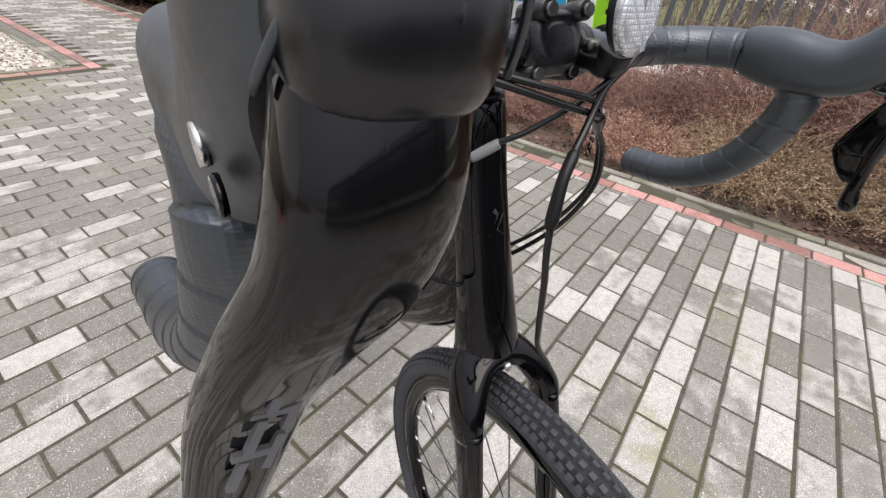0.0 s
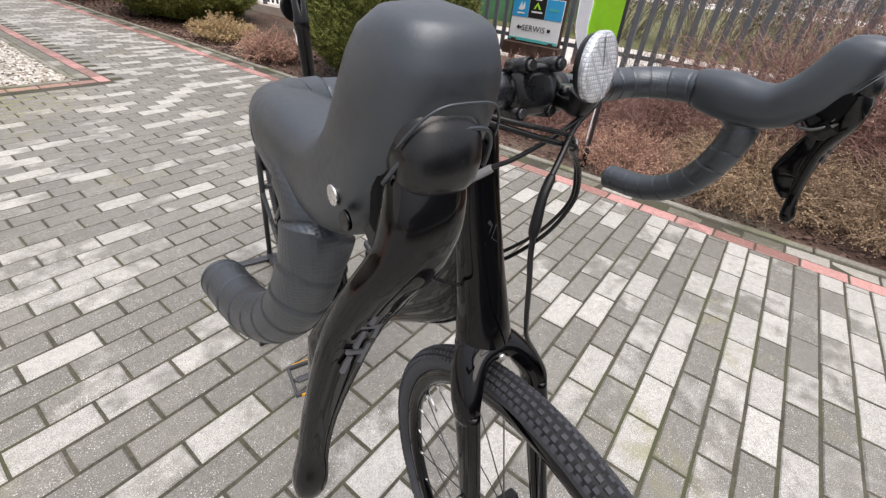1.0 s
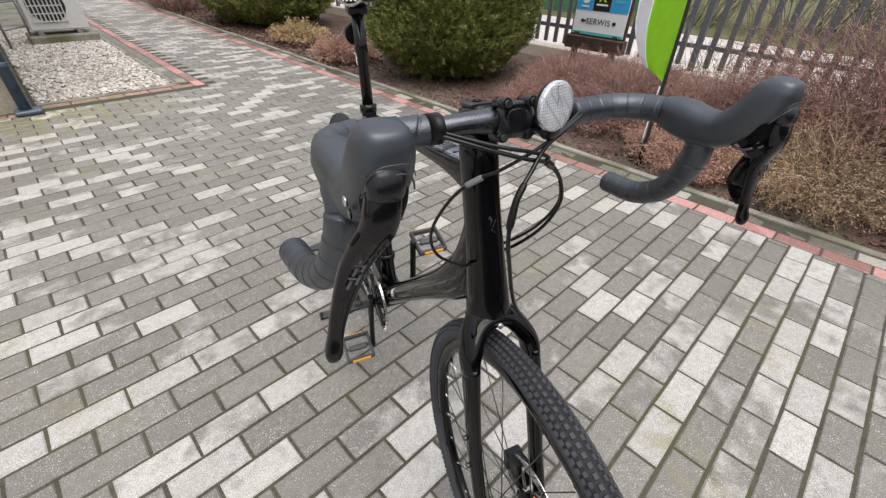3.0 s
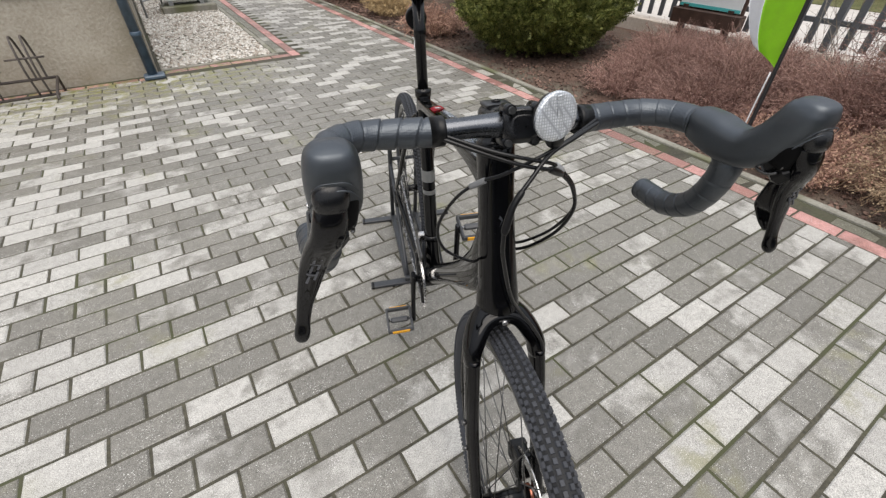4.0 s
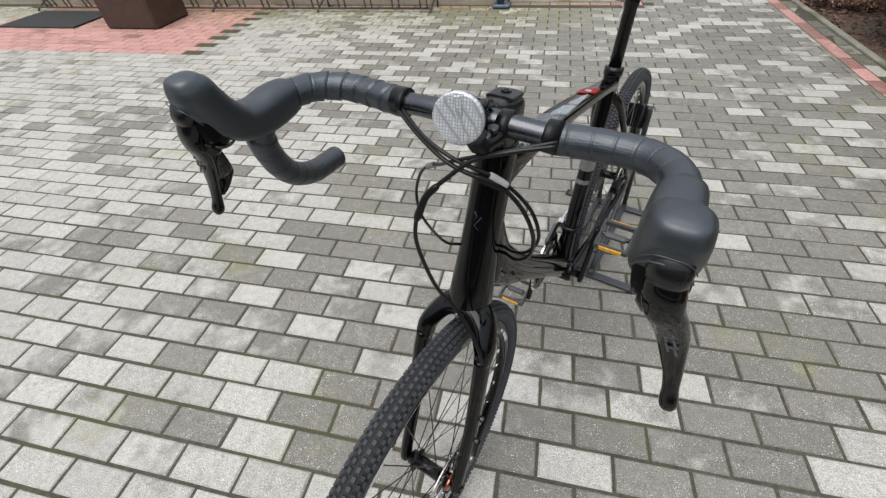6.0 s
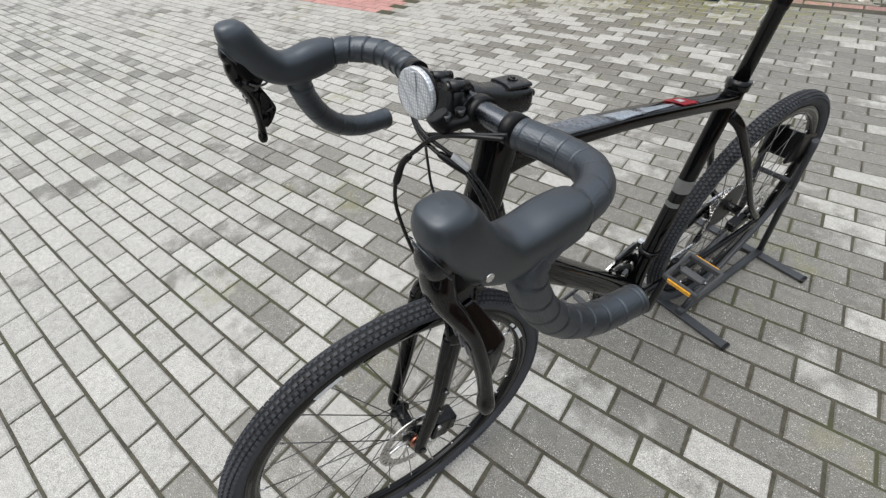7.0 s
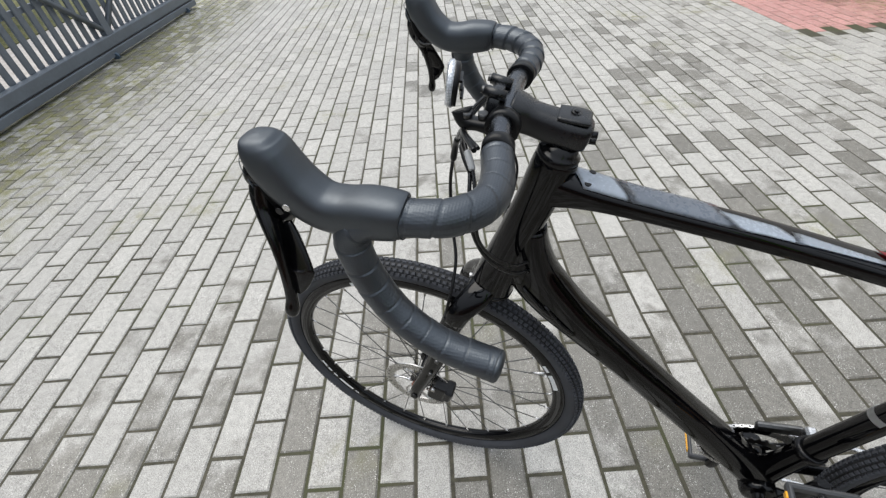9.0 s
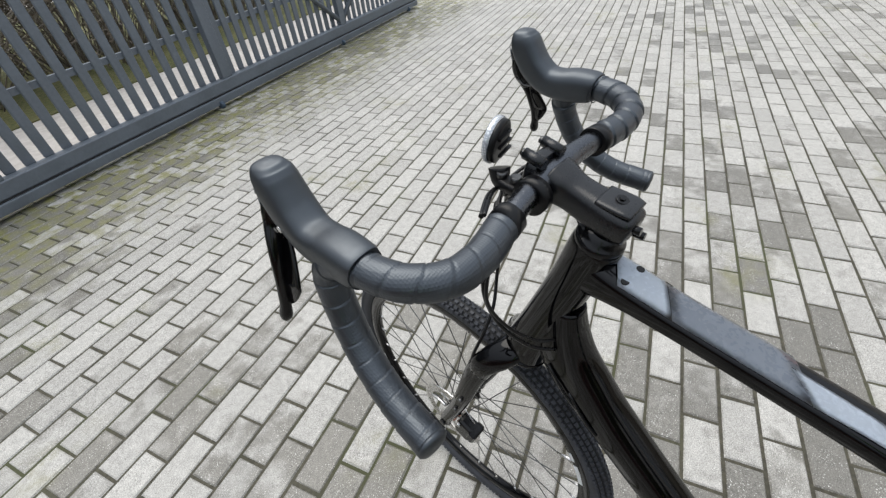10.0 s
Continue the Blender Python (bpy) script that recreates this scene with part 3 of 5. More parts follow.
for s in (-1, 1):
    for dz in (-.0185, .0195):
        part("stem_lug", tube(bmesh.new(), [(s * .0165, .176, 1.009 + dz), (s * .0165, .1505, 1.0145 + dz)], .0062, 14), stem_mat, stem)
        part("stem_bolt", tube(bmesh.new(), [(s * .0165, .152, 1.014 + dz), (s * .0165, .147, 1.0152 + dz)], .0042, 12), dark_steel, stem)
    part("clamp_bolt", disc(bmesh.new(), (s * .008, .2765, .9825 + s * .008), (0, 1, 0), .0042, .012, 10), satin_black, stem)
part("stem_cap", loft(bmesh.new(), [(0, .2725, 1.0045, .0165, .003), (0, .264, 1.0062, .0185, .0035), (0, .248, 1.0078, .0185, .0035), (0, .2355, 1.0092, .0175, .003)], 4, 22, 3.4), stem_mat, stem)
part("cap_bolt", disc(bmesh.new(), (0, .255, 1.0105), (0, .3, .95), .0065, .003, 18), satin_black, stem)
part("cap_socket", disc(bmesh.new(), (0, .2552, 1.0125), (0, .3, .95), .0032, .002, 6), paint_black, stem)
for ob in (stem, *stem.children):  # the stem rises a little towards the bar
    for v in ob.data.vertices:
        v.co.z += -.0040 - .0020 * (v.co.y - .173) / .08
        v.co.y -= .0050 + .0035 * (v.co.y - .173) / .08
post = part("seat_post", tube(bmesh.new(), [(0, .815, .815), (0, .8425, .955), (0, .8428, .9565), (0, .8465, .975), (0, .8467, .9765), (0, .862, 1.04)], [.0138, .0138, .0155, .0155, .0148, .0148], 22), satin_black, bicycle, "black telescopic seat post")
part("zip_tie", tube(bmesh.new(), [(-.0145, .835, .93), (-.0165, .833, .937), (-.0145, .842, .948), (-.0185, .84, .957)], .0012, 6, 4), white_mark, post, "white zip tie end")
part("seat_clamp", lathe(bmesh.new(), [(-.009, .018), (-.009, .0215), (.009, .0215), (.009, .018)], 26, look((0, .8185, .829), (0, .815, .812)) @ pose(0, 0, 0, 0, 90, 0)), satin_black, frame_tubes)
part("clamp_bolt", tube(bmesh.new(), [(-.017, .842, .828), (.017, .842, .828)], .0042, 10), steel, frame_tubes)
part("saddle_clamp", slab(bmesh.new(), (.046, .04, .022), pose(0, .866, 1.047, 12, 0, 0), .005), satin_black, post)
lamp = part("rear_reflector", disc(bmesh.new(), (-.002, .885, .992), (0, 1, .15), .026, .014, 28), plastic, post, "round black rear reflector housing")
part("reflector_arm", tube(bmesh.new(), [(0, .855, .99), (0, .88, .992)], .006, 8), plastic, lamp)
saddle = part("saddle", loft(bmesh.new(), [(0, .73, 1.083, .012, .007), (0, .745, 1.084, .021, .013), (0, .80, 1.086, .024, .0145), (0, .88, 1.089, .034, .0155), (0, .95, 1.092, .058, .017), (0, 1.0, 1.095, .069, .018), (0, 1.02, 1.096, .062, .012)], 6, 24, 2.6), plastic, bicycle, "black padded saddle")
for s in (-1, 1):
    part("saddle_rail", tube(bmesh.new(), [(s * .008, .76, 1.075), (s * .018, .81, 1.06), (s * .021, .87, 1.055), (s * .026, .93, 1.06), (s * .035, .98, 1.08)], .0035, 8, 5), steel, saddle)

# handlebar, tape, hoods and levers
BAR = [(0, .172, 1.0005), (.05, .1725, 1.0005), (.10, .177, .9965), (.145, .184, .9955), (.181, .179, .9980), (.207, .155, 1.0020), (.2165, .12, 1.0045), (.219, .09, 1.0), (.2212, .069, .985), (.2255, .070, .959), (.2315, .085, .922), (.2385, .110, .892), (.2465, .150, .870), (.2535, .204, .861)]
bar_pts = [(-x, y, z) for x, y, z in BAR[:0:-1]] + BAR
bar = part("handlebar", tube(bmesh.new(), bar_pts[11:16], [.0122, .0128, .0158, .0128, .0122], 24, 8), bar_mat, bicycle, "black flared drop handlebar")


def taped(s):
    """Wrapped tape: each turn overlaps the last with a small step."""
    S = spline([(s * x, y, z) for x, y, z in BAR[2:]], 40)
    S = np.vstack([np.array([(s * .086, .1757, .9977)]), S])
    d = np.r_[0, np.cumsum(np.linalg.norm(np.diff(S, axis=0), axis=1))]
    L = d[-1]
    at = np.arange(0, L, 0.0011)
    P = np.column_stack([np.interp(at, d, S[:, i]) for i in range(3)])
    b = bmesh.new()
    rings, side = [], Vector((0, 0, 1))
    for i in range(len(P)):
        t = Vector(P[min(i + 1, len(P) - 1)] - P[max(i - 1, 0)]).normalized()
        side = (side - t * side.dot(t)).normalized()
        o = t.cross(side)
        ring = []
        for k in range(28):
            a = 2 * math.pi * k / 28
            ph = (at[i] + 0.0052 * math.cos(a - 0.8)) / 0.0235
            fr = ph - math.floor(ph)
            deep = (1.0 if s < 0 else .4) if at[i] < .25 else .3
            r = 0.0163 + 0.0014 * (1 - fr) * deep - (0.0030 * deep if fr < 0.075 else 0)
            if at[i] < 0.018:
                r = 0.0168
            ring.append(b.verts.new(Vector(P[i]) + (side * math.cos(a) + o * math.sin(a)) * r))
        rings.append(ring)
    skin(b, rings)
    ob = part("bar_tape", b, tape_mat, bar, "black perforated bar tape wrapped in turns")
    end = Vector(P[-1])
    dirn = (end - Vector(P[-6])).normalized()
    part("bar_end_plug", tube(bmesh.new(), [end - dirn * .001, end + dirn * .003, end + dirn * .0055, end + dirn * .0068], [.0168, .0164, .0135, .006], 24), hood_mat, bar)
    part("finishing_tape", tube(bmesh.new(), [(s * .084, .1755, .9978), (s * .0845, .1755, .9978), (s * .0995, .177, .9966), (s * .1, .177, .9966)], [.0165, .0173, .0173, .0165], 28), plastic, bar)
    return ob


def shifter(s):
    """Rubber hood with a raised, facetted knob, cut away underneath; lever head, blade and shift paddle."""
    c = .2135
    keys = ((.002, .1185, 1.0045, .0178, .0182), (.002, .112, 1.0055, .0198, .0203), (.001, .09, 1.0045, .0208, .0224), (0, .066, 1.0030, .0203, .0210), (0, .044, 1.0070, .0203, .0202), (-.001, .0245, 1.0225, .0208, .0210), (-.0015, .0125, 1.0410, .0206, .0212), (-.002, .0070, 1.0545, .0196, .0204), (-.002, .0050, 1.0640, .0174, .0176), (-.002, .0048, 1.0702, .0126, .0122), (-.002, .0048, 1.0728, .003, .002))
    hood = loft(bmesh.new(), [(s * (c + k[0]), *k[1:]) for k in keys], 7, 40, 2.7)
    for co, no in (((0, .0, 1.0210), (0, 1.8, 1)), ((0, .028, 1.0), (0, 1, 0))):
        bmesh.ops.bisect_plane(hood, geom=hood.verts[:] + hood.edges[:] + hood.faces[:], plane_co=co, plane_no=no)
    for f in hood.faces:  # the rubber is cut away under the knob; the recess's shade is painted near-black
        q = f.calc_center_median()
        f.material_index = 1 if q.y < .028 and q.z + 1.8 * q.y < 1.0210 else 0
    hood.normal_update()
    for v in [v for v in hood.verts if all(f.material_index for f in v.link_faces)]:
        v.co -= v.normal * .0025
    sh = part("brake_shifter", hood, hood_mat, bar, "matte black rubber brake hood")
    sh.data.materials.append(recess_shade_mat)
    rim = [(s * (c + .002) + .0186 * math.cos(a), .1185, 1.0045 + .0190 * math.sin(a)) for a in (2 * math.pi * k / 28 for k in range(28))]
    part("hood_rim", tube(bmesh.new(), rim, .0008, 6, 1, True), hood_mat, sh)
    # lip along the knob's lower front edge: a band that runs back and down on both sides
    for name, drop, r in (("hood_lip", 0.0, .0007), ("hood_crease", .0070, .0004)):
        lip = []
        for k in range(33):
            a = math.pi * (.2 + .6 * k / 32 if drop == 0 else .24 + .52 * k / 32)
            fw = math.sin(a) ** .7
            y = .0140 - .0280 * fw
            lip.append((s * (c - .0012) + (.0204 - .0030 * fw ** 3) * math.copysign(abs(math.cos(a)) ** .5, math.cos(a)), y - drop * .25, 1.0210 - 1.8 * y + drop))
        part(name, tube(bmesh.new(), lip, r, 8), hood_mat, sh, "rubber lip round the hood's front" if name == "hood_lip" else "")
    # a near-black plug stands in for the shaded inside of the hood
    part("hood_opening", loft(bmesh.new(), [(s * (c - .001), .010, 1.040, .0165, .012), (s * (c - .001), .004, 1.026, .0165, .013), (s * (c - .001), .007, 1.008, .0135, .011)], 4, 22, 2.4), recess_shade_mat, sh)
    head = loft(bmesh.new(), [(s * (c + .0005), .003, 1.0475, .0105, .0085), (s * (c + .0008), -.0015, 1.0445, .0124, .0112), (s * (c + .0012), -.0045, 1.0400, .0129, .0122), (s * (c + .002), -.0068, 1.0355, .0126, .0112), (s * (c + .0022), -.0060, 1.0310, .0112, .0090), (s * (c + .002), -.005, 1.0285, .006, .005)], 7, 28, 2.7)
    part("lever_head", head, head_mat, sh, "satin black lever head")
    part("head_ridge", loft(bmesh.new(), [(s * (c - .001), -.0115, 1.0460, .0008, .0010), (s * (c + .0005), -.0158, 1.0400, .0026, .0016), (s * (c + .001), -.0162, 1.0345, .0008, .0010)], 5, 10), head_mat, sh)
    rows = ((.0025, -.0050, 1.031, .0118, .0100), (.0050, -.0085, 1.019, .0124, .0098), (.0090, -.0082, 1.006, .0120, .0086), (.0158, -.0035, .992, .0116, .0074), (.0230, .0012, .975, .0106, .0062), (.0297, .0030, .955, .0088, .0056), (.0362, .0032, .935, .0068, .0052), (.0408, .0018, .917, .0060, .0054), (.0440, -.0006, .904, .0068, .0068), (.0454, -.0016, .8970, .0050, .0050), (.0458, -.0018, .8945, .0012, .0012))
    part("brake_lever", loft(bmesh.new(), [(s * (c + r[0]), *r[1:]) for r in rows], 7, 26, 2.5), lever_mat, sh, "gloss black brake lever blade")
    rows = ((.0110, .009, .992, .0020, .004), (.0155, .0115, .979, .0026, .0075), (.0225, .0150, .962, .0028, .0105), (.0280, .0170, .949, .0028, .0125), (.0300, .0168, .9445, .0026, .0120), (.0335, .0120, .930, .0022, .0075), (.0360, .0075, .921, .0012, .003))
    part("shift_paddle", loft(bmesh.new(), [(s * (c + r[0]), *r[1:]) for r in rows], 4, 16, 3.4), lever_mat, sh, "black shift paddle behind the lever")
    out, inn = s * (c + .0206), s * (c - .0206)
    part("hood_bolt", disc(bmesh.new(), (out - s * .0010, .0215, 1.0155), (1, 0, 0), .0036, .0014, 16), steel, sh, "small bright pivot bolt")
    part("bolt_hole", disc(bmesh.new(), (out - s * .0012, .0128, 1.0105), (1, 0, 0), .0036, .0014, 14), paint_black, sh)
    part("hood_bolt", disc(bmesh.new(), (inn + s * .0012, .0215, 1.0155), (1, 0, 0), .0034, .0018, 16), dark_steel, sh, "small bright pivot bolt")
    part("bracket_side", slab(bmesh.new(), (.003, .020, .014), pose(inn + s * .010, .014, 1.0075, 38, 0, 0), .003), plastic, sh)
    part("pivot_spring", tube(bmesh.new(), [(inn + s * .011, .026, .999), (inn + s * .010, .018, .9965), (inn + s * .010, .008, .9975), (inn + s * .011, .001, 1.002)], [.0010, .0015, .0017, .0012], 8, 4), dark_steel, sh, "bright return spring")
    part("pivot_pin", disc(bmesh.new(), (inn + s * .010, -.0005, 1.009), (1, 0, 0), .0022, .002, 12), dark_steel, sh)
    part("lever_bracket", slab(bmesh.new(), (.018, .036, .024), pose(s * (c + .002), .010, 1.0045, 38, 0, 0), .006), plastic, sh)
    # plain strokes in place of the lettering on the blade
    for x, y, z in ((.0170, -.0090, .9895), (.0213, -.0068, .979), (.0256, -.0052, .968)):
        for dx, dz, ln in ((-.0034, .0014, .0082), (.0030, -.0012, .0070)):
            part("lever_marking", slab(bmesh.new(), (ln, .0012, .0016), pose(s * (c + x + dx), y, z + dz, -6, s * 62, s * -3)), lever_decal, sh)
        part("lever_marking", slab(bmesh.new(), (.0064, .0012, .0014), pose(s * (c + x), y - .0002, z + .0034, -6, s * -25, s * -3)), lever_decal, sh)
    return sh


for s in (-1, 1):
    taped(s)
    shifter(s)

# the handlebar stands turned and tipped a little to the left
turn = Matrix.Translation((.0055, .0181, 1.0205)) @ pose(0, 0, 0, 0, 1.34, 3.4) @ Matrix.Translation((0, -.0215, -1.0155))
bar.location, bar.rotation_euler = turn.translation, turn.to_euler()

# round front reflector on its bracket
refl = part("front_reflector", tube(bmesh.new(), [(.019, .1205, 1.031), (.019, .1195, 1.0312), (.019, .1130, 1.0322)], [.022, .0262, .0270], 40), plastic, bicycle, "round clear front reflector on a black bracket")
lens = tube(bmesh.new(), [(.019, .1140, 1.0321), (.019, .1135, 1.0322), (.019, .1085, 1.0327), (.019, .1068, 1.0329), (.019, .1063, 1.033)], [.0265, .0284, .0282, .0266, .02], 40)
part("reflector_lens", lens, prism_mat, refl, "clear prismatic reflector lens")
part("reflector_rib", slab(bmesh.new(), (.007, .0014, .05), pose(.0215, .1058, 1.033, -8, -6, 0), .0005), prism_mat, refl)
for z in (1.02, 1.03, 1.04):
    part("housing_rib", slab(bmesh.new(), (.03, .004, .003), pose(.019, .124, z, -8, 0, 0)), plastic, refl)
aim = Matrix.Translation((.0165, .112, 1.035)) @ pose(0, 0, 0, 0, 0, 13) @ Matrix.Scale(.9, 4) @ Matrix.Translation((-.019, -.115, -1.032))
for ob in [refl, *refl.children]:
    ob.data.transform(aim)
part("bracket", loft(bmesh.new(), [(.028, .123, 1.012, .009, .012), (.031, .128, 1.0, .009, .009), (.034, .143, .999, .009, .0065), (.036, .158, .998, .009, .0085)], 5, 16, 3), plastic, refl)
part("bar_clamp", lathe(bmesh.new(), [(-.007, .0155), (-.007, .0195), (.007, .0195), (.007, .0155)], 28, Matrix.Translation((.0375, .1723, 1.0005))), plastic, refl)
for y in (.131, .149):
    part("bracket_screw", disc(bmesh.new(), (.0335, y, 1.0085), (0, 0, 1), .0058, .008, 14), dark_steel, refl)

# cables and hoses
CABLES = (
    ("brake_hose", [(-.098, .156, 1.003), (-.05, .132, .990), (-.005, .118, .977), (.03, .122, .966), (.052, .137, .951), (.076, .143, .925), (.090, .150, .885), (.082, .168, .835), (.055, .195, .790), (.028, .215, .772)], .0026),
    ("shift_cable", [(-.098, .160, 1.006), (-.04, .128, .993), (.005, .118, .983), (.035, .128, .970), (.058, .143, .950), (.083, .152, .920), (.094, .158, .880), (.078, .175, .835), (.05, .198, .80), (.026, .212, .788)], .0023),
    ("brake_hose", [(.098, .156, 1.003), (.06, .134, .998), (.026, .122, .986), (.003, .110, .966), (-.0245, .0962, .934), (-.033, .086, .895), (-.0284, .083, .860), (-.012, .088, .80), (.010, .098, .755), (.035, .098, .715), (.055, .092, .675), (.0595, .085, .63)], .0027),
    ("shift_cable", [(.098, .160, 1.006), (.05, .132, .996), (.01, .122, .982), (-.025, .135, .958), (-.0485, .1496, .9427), (-.075, .16, .915), (-.094, .170, .868), (-.085, .168, .83), (-.047, .163, .805), (-.028, .178, .795)], .0022),
)
for name, pts, r in CABLES:
    part(name, tube(bmesh.new(), pts, r, 10, 10), cable_mat, bicycle, "thin black cable" if name == "shift_cable" else "black brake hose")


def ferrule(pts, r, mat, label):
    part("cable_joiner", tube(bmesh.new(), pts, r, 14, 3), mat, bicycle, label)


ferrule([(.040, .1313, .9663), (.0415, .1323, .965), (.0545, .1407, .9532), (.0565, .142, .9513)], [.0030, .0042, .0042, .0028], silver_plastic, "silver cable joiner")
ferrule([(.028, .1212, .967), (.031, .1228, .9655), (.042, .130, .958), (.052, .137, .951), (.056, .139, .947)], [.0030, .0042, .0048, .0042, .0028], plastic, "black hose joiner")
ferrule([(-.0405, .1446, .9478), (-.042, .1455, .9467), (-.0555, .1528, .9365), (-.0575, .1538, .935)], [.0027, .0038, .0038, .0025], grey_plastic, "grey cable joiner")
ferrule([(-.009, .1045, .953), (-.012, .1025, .950), (-.022, .0972, .937), (-.030, .0905, .913), (-.032, .0888, .906)], [.0031, .0042, .0042, .0049, .0032], plastic, "black hose joiner")
for y, z in ((.24, .70), (.275, .668)):
    part("hose_guide", tube(bmesh.new(), [(.030, y - .03, z + .035), (.033, y, z), (.031, y + .02, z - .02)], .0022, 8, 4), cable_mat, bicycle)

# drive train
crank = part("crankset", tube(bmesh.new(), [(-.07, *BB[1:]), (.07, *BB[1:])], .012, 16), satin_black, bicycle, "black crankset with two chainrings")


def sprocket(x, r, teeth, thick, inner, c):
    b = bmesh.new()
    m = teeth * 4
    ring = []
    for k in range(m):
        a = 2 * math.pi * k / m
        rr = r + (0.003 if k % 4 in (0, 1) else -0.002)
        ring.append((rr * math.cos(a), rr * math.sin(a), math.cos(a) * inner, math.sin(a) * inner))
    vs = [[b.verts.new((x + dx, c[1] + (p[0] if o else p[2]), c[2] + (p[1] if o else p[3]))) for p in ring] for dx in (-thick / 2, thick / 2) for o in (1, 0)]
    for k in range(m):
        j = (k + 1) % m
        b.faces.new((vs[0][k], vs[0][j], vs[1][j], vs[1][k]))
        b.faces.new((vs[2][k], vs[3][k], vs[3][j], vs[2][j]))
        b.faces.new((vs[0][k], vs[2][k], vs[2][j], vs[0][j]))
        b.faces.new((vs[1][k], vs[1][j], vs[3][j], vs[3][k]))
    return b


part("chainring", sprocket(-.046, .093, 46, .003, .072, BB), paint_black, crank)
part("chainring", sprocket(-.039, .061, 30, .003, .046, BB), dark_steel, crank)
for k in range(4):
    a = radians(45 + 90 * k)
    part("spider_arm", slab(bmesh.new(), (.008, .018, .08), Matrix.Translation((-.049, *BB[1:])) @ pose(0, 0, 0, 45 + 90 * k, 0, 0) @ Matrix.Translation((0, 0, .042)), .003), satin_black, crank)
for s, ang in ((1, 4), (-1, 184)):
    up = Matrix.Translation((0, *BB[1:])) @ pose(0, 0, 0, -ang if s > 0 else -ang, 0, 0)
    arm = loft(bmesh.new(), [(s * .067, 0, -.016, .008, .016), (s * .069, 0, 0, .0085, .018), (s * .073, 0, .08, .0075, .012), (s * .076, 0, .165, .0075, .0125), (s * .076, 0, .182, .006, .009)], 5, 16, 2.6)
    bmesh.ops.transform(arm, matrix=up, verts=arm.verts[:])
    part("crank_arm", arm, satin_black, crank)
    c = up @ Vector((s * .125, 0, .17))
    pd = part("pedal", slab(bmesh.new(), (.062, .02, .018), Matrix.Translation(c), .006), pedal_mat, crank, "dark grey platform pedal")
    part("pedal_axle", tube(bmesh.new(), [c - Vector((s * .05, 0, 0)), c + Vector((s * .04, 0, 0))], .0055, 10), steel, pd)
    tilt = Matrix.Translation(c) @ pose(0, 0, 0, 12, 0, 0)
    for dy in (-.042, .042):
        part("pedal_cage", slab(bmesh.new(), (.088, .009, .02), tilt @ Matrix.Translation((0, dy, 0)), .003), pedal_mat, pd)
        part("pedal_reflector", slab(bmesh.new(), (.058, .004, .013), tilt @ Matrix.Translation((0, dy * 1.13, 0)), .001), amber, pd, "amber pedal reflector")
    for dx in (-.04, .04):
        part("pedal_cage", slab(bmesh.new(), (.008, .09, .02), tilt @ Matrix.Translation((dx, 0, 0)), .003), pedal_mat, pd)
for i in range(9):
    part("cassette_sprocket", sprocket(-.022 - .0042 * i, .068 - .0052 * i, 34 - 2 * i, .0018, .018, (0, 0, 0)), steel if i % 2 else dark_steel, rear_wheel)


def chain_path():
    A, B2, ra, rb = Vector((-.046, *BB[1:])), Vector((-.042, REAR_Y, WHEEL_R)), .093, .042
    pts = [A + Vector((0, ra * math.cos(a), ra * math.sin(a))) for a in (radians(265 - 175 * k / 24) for k in range(25))]
    top = [B2 + Vector((0, rb * math.cos(a), rb * math.sin(a))) for a in (radians(95 - 150 * k / 14) for k in range(15))]
    j1, j2 = Vector((-.044, 1.135, .272)), Vector((-.044, 1.115, .205))
    return pts, top, j1, j2


pts, top, j1, j2 = chain_path()
line = [*pts, *top, j1 + Vector((0, -.012, .006)), j1 + Vector((0, -.013, -.006)), j2 + Vector((0, .012, .0)), j2 + Vector((0, .004, -.013)), pts[0]]
P = np.array([tuple(p) for p in line])
d = np.r_[0, np.cumsum(np.linalg.norm(np.diff(P, axis=0), axis=1))]
b = bmesh.new()
steps = np.arange(0, d[-1], .0127 / 2)
Q = np.column_stack([np.interp(steps, d, P[:, i]) for i in range(3)])
for i in range(len(Q) - 1):
    u = Vector(Q[i + 1] - Q[i])
    mid = Vector(Q[i] + Q[i + 1]) / 2
    ang = math.degrees(math.atan2(u.z, u.y))
    w = .0062 if i % 2 else .0045
    slab(b, (w, .0066, .0062 if i % 2 else .0072), pose(*mid, ang, 0, 0))
part("chain", b, steel, crank, "bright bicycle chain")
der = part("rear_derailleur", slab(bmesh.new(), (.022, .04, .034), pose(-.062, 1.135, .30, 30, 0, 0), .007, 2), satin_black, bicycle, "black rear derailleur with two jockey wheels")
part("cage", slab(bmesh.new(), (.003, .02, .1), pose(-.051, 1.125, .238, -16, 0, 0), .001), satin_black, der)
for c in (j1, j2):
    part("jockey_wheel", sprocket(-.044, .012, 11, .003, .004, c), plastic, der)
part("derailleur_cable", tube(bmesh.new(), [(-.05, 1.0, .312), (-.066, 1.10, .33), (-.075, 1.18, .345), (-.07, 1.19, .32), (-.064, 1.155, .302)], .0022, 8, 6), cable_mat, der)
fd = part("front_derailleur", slab(bmesh.new(), (.012, .075, .024), pose(-.043, .70, .396, 14, 0, 0), .004), dark_steel, bicycle, "front derailleur on the seat tube")
part("derailleur_band", lathe(bmesh.new(), [(-.008, .021), (-.008, .0245), (.008, .0245), (.008, .021)], 24, look((0, .727, .42), (0, .717, .37)) @ pose(0, 0, 0, 0, 90, 0)), satin_black, fd)
part("derailleur_arm", slab(bmesh.new(), (.022, .018, .03), pose(-.03, .735, .42, 10, 0, 0), .004), steel, fd)
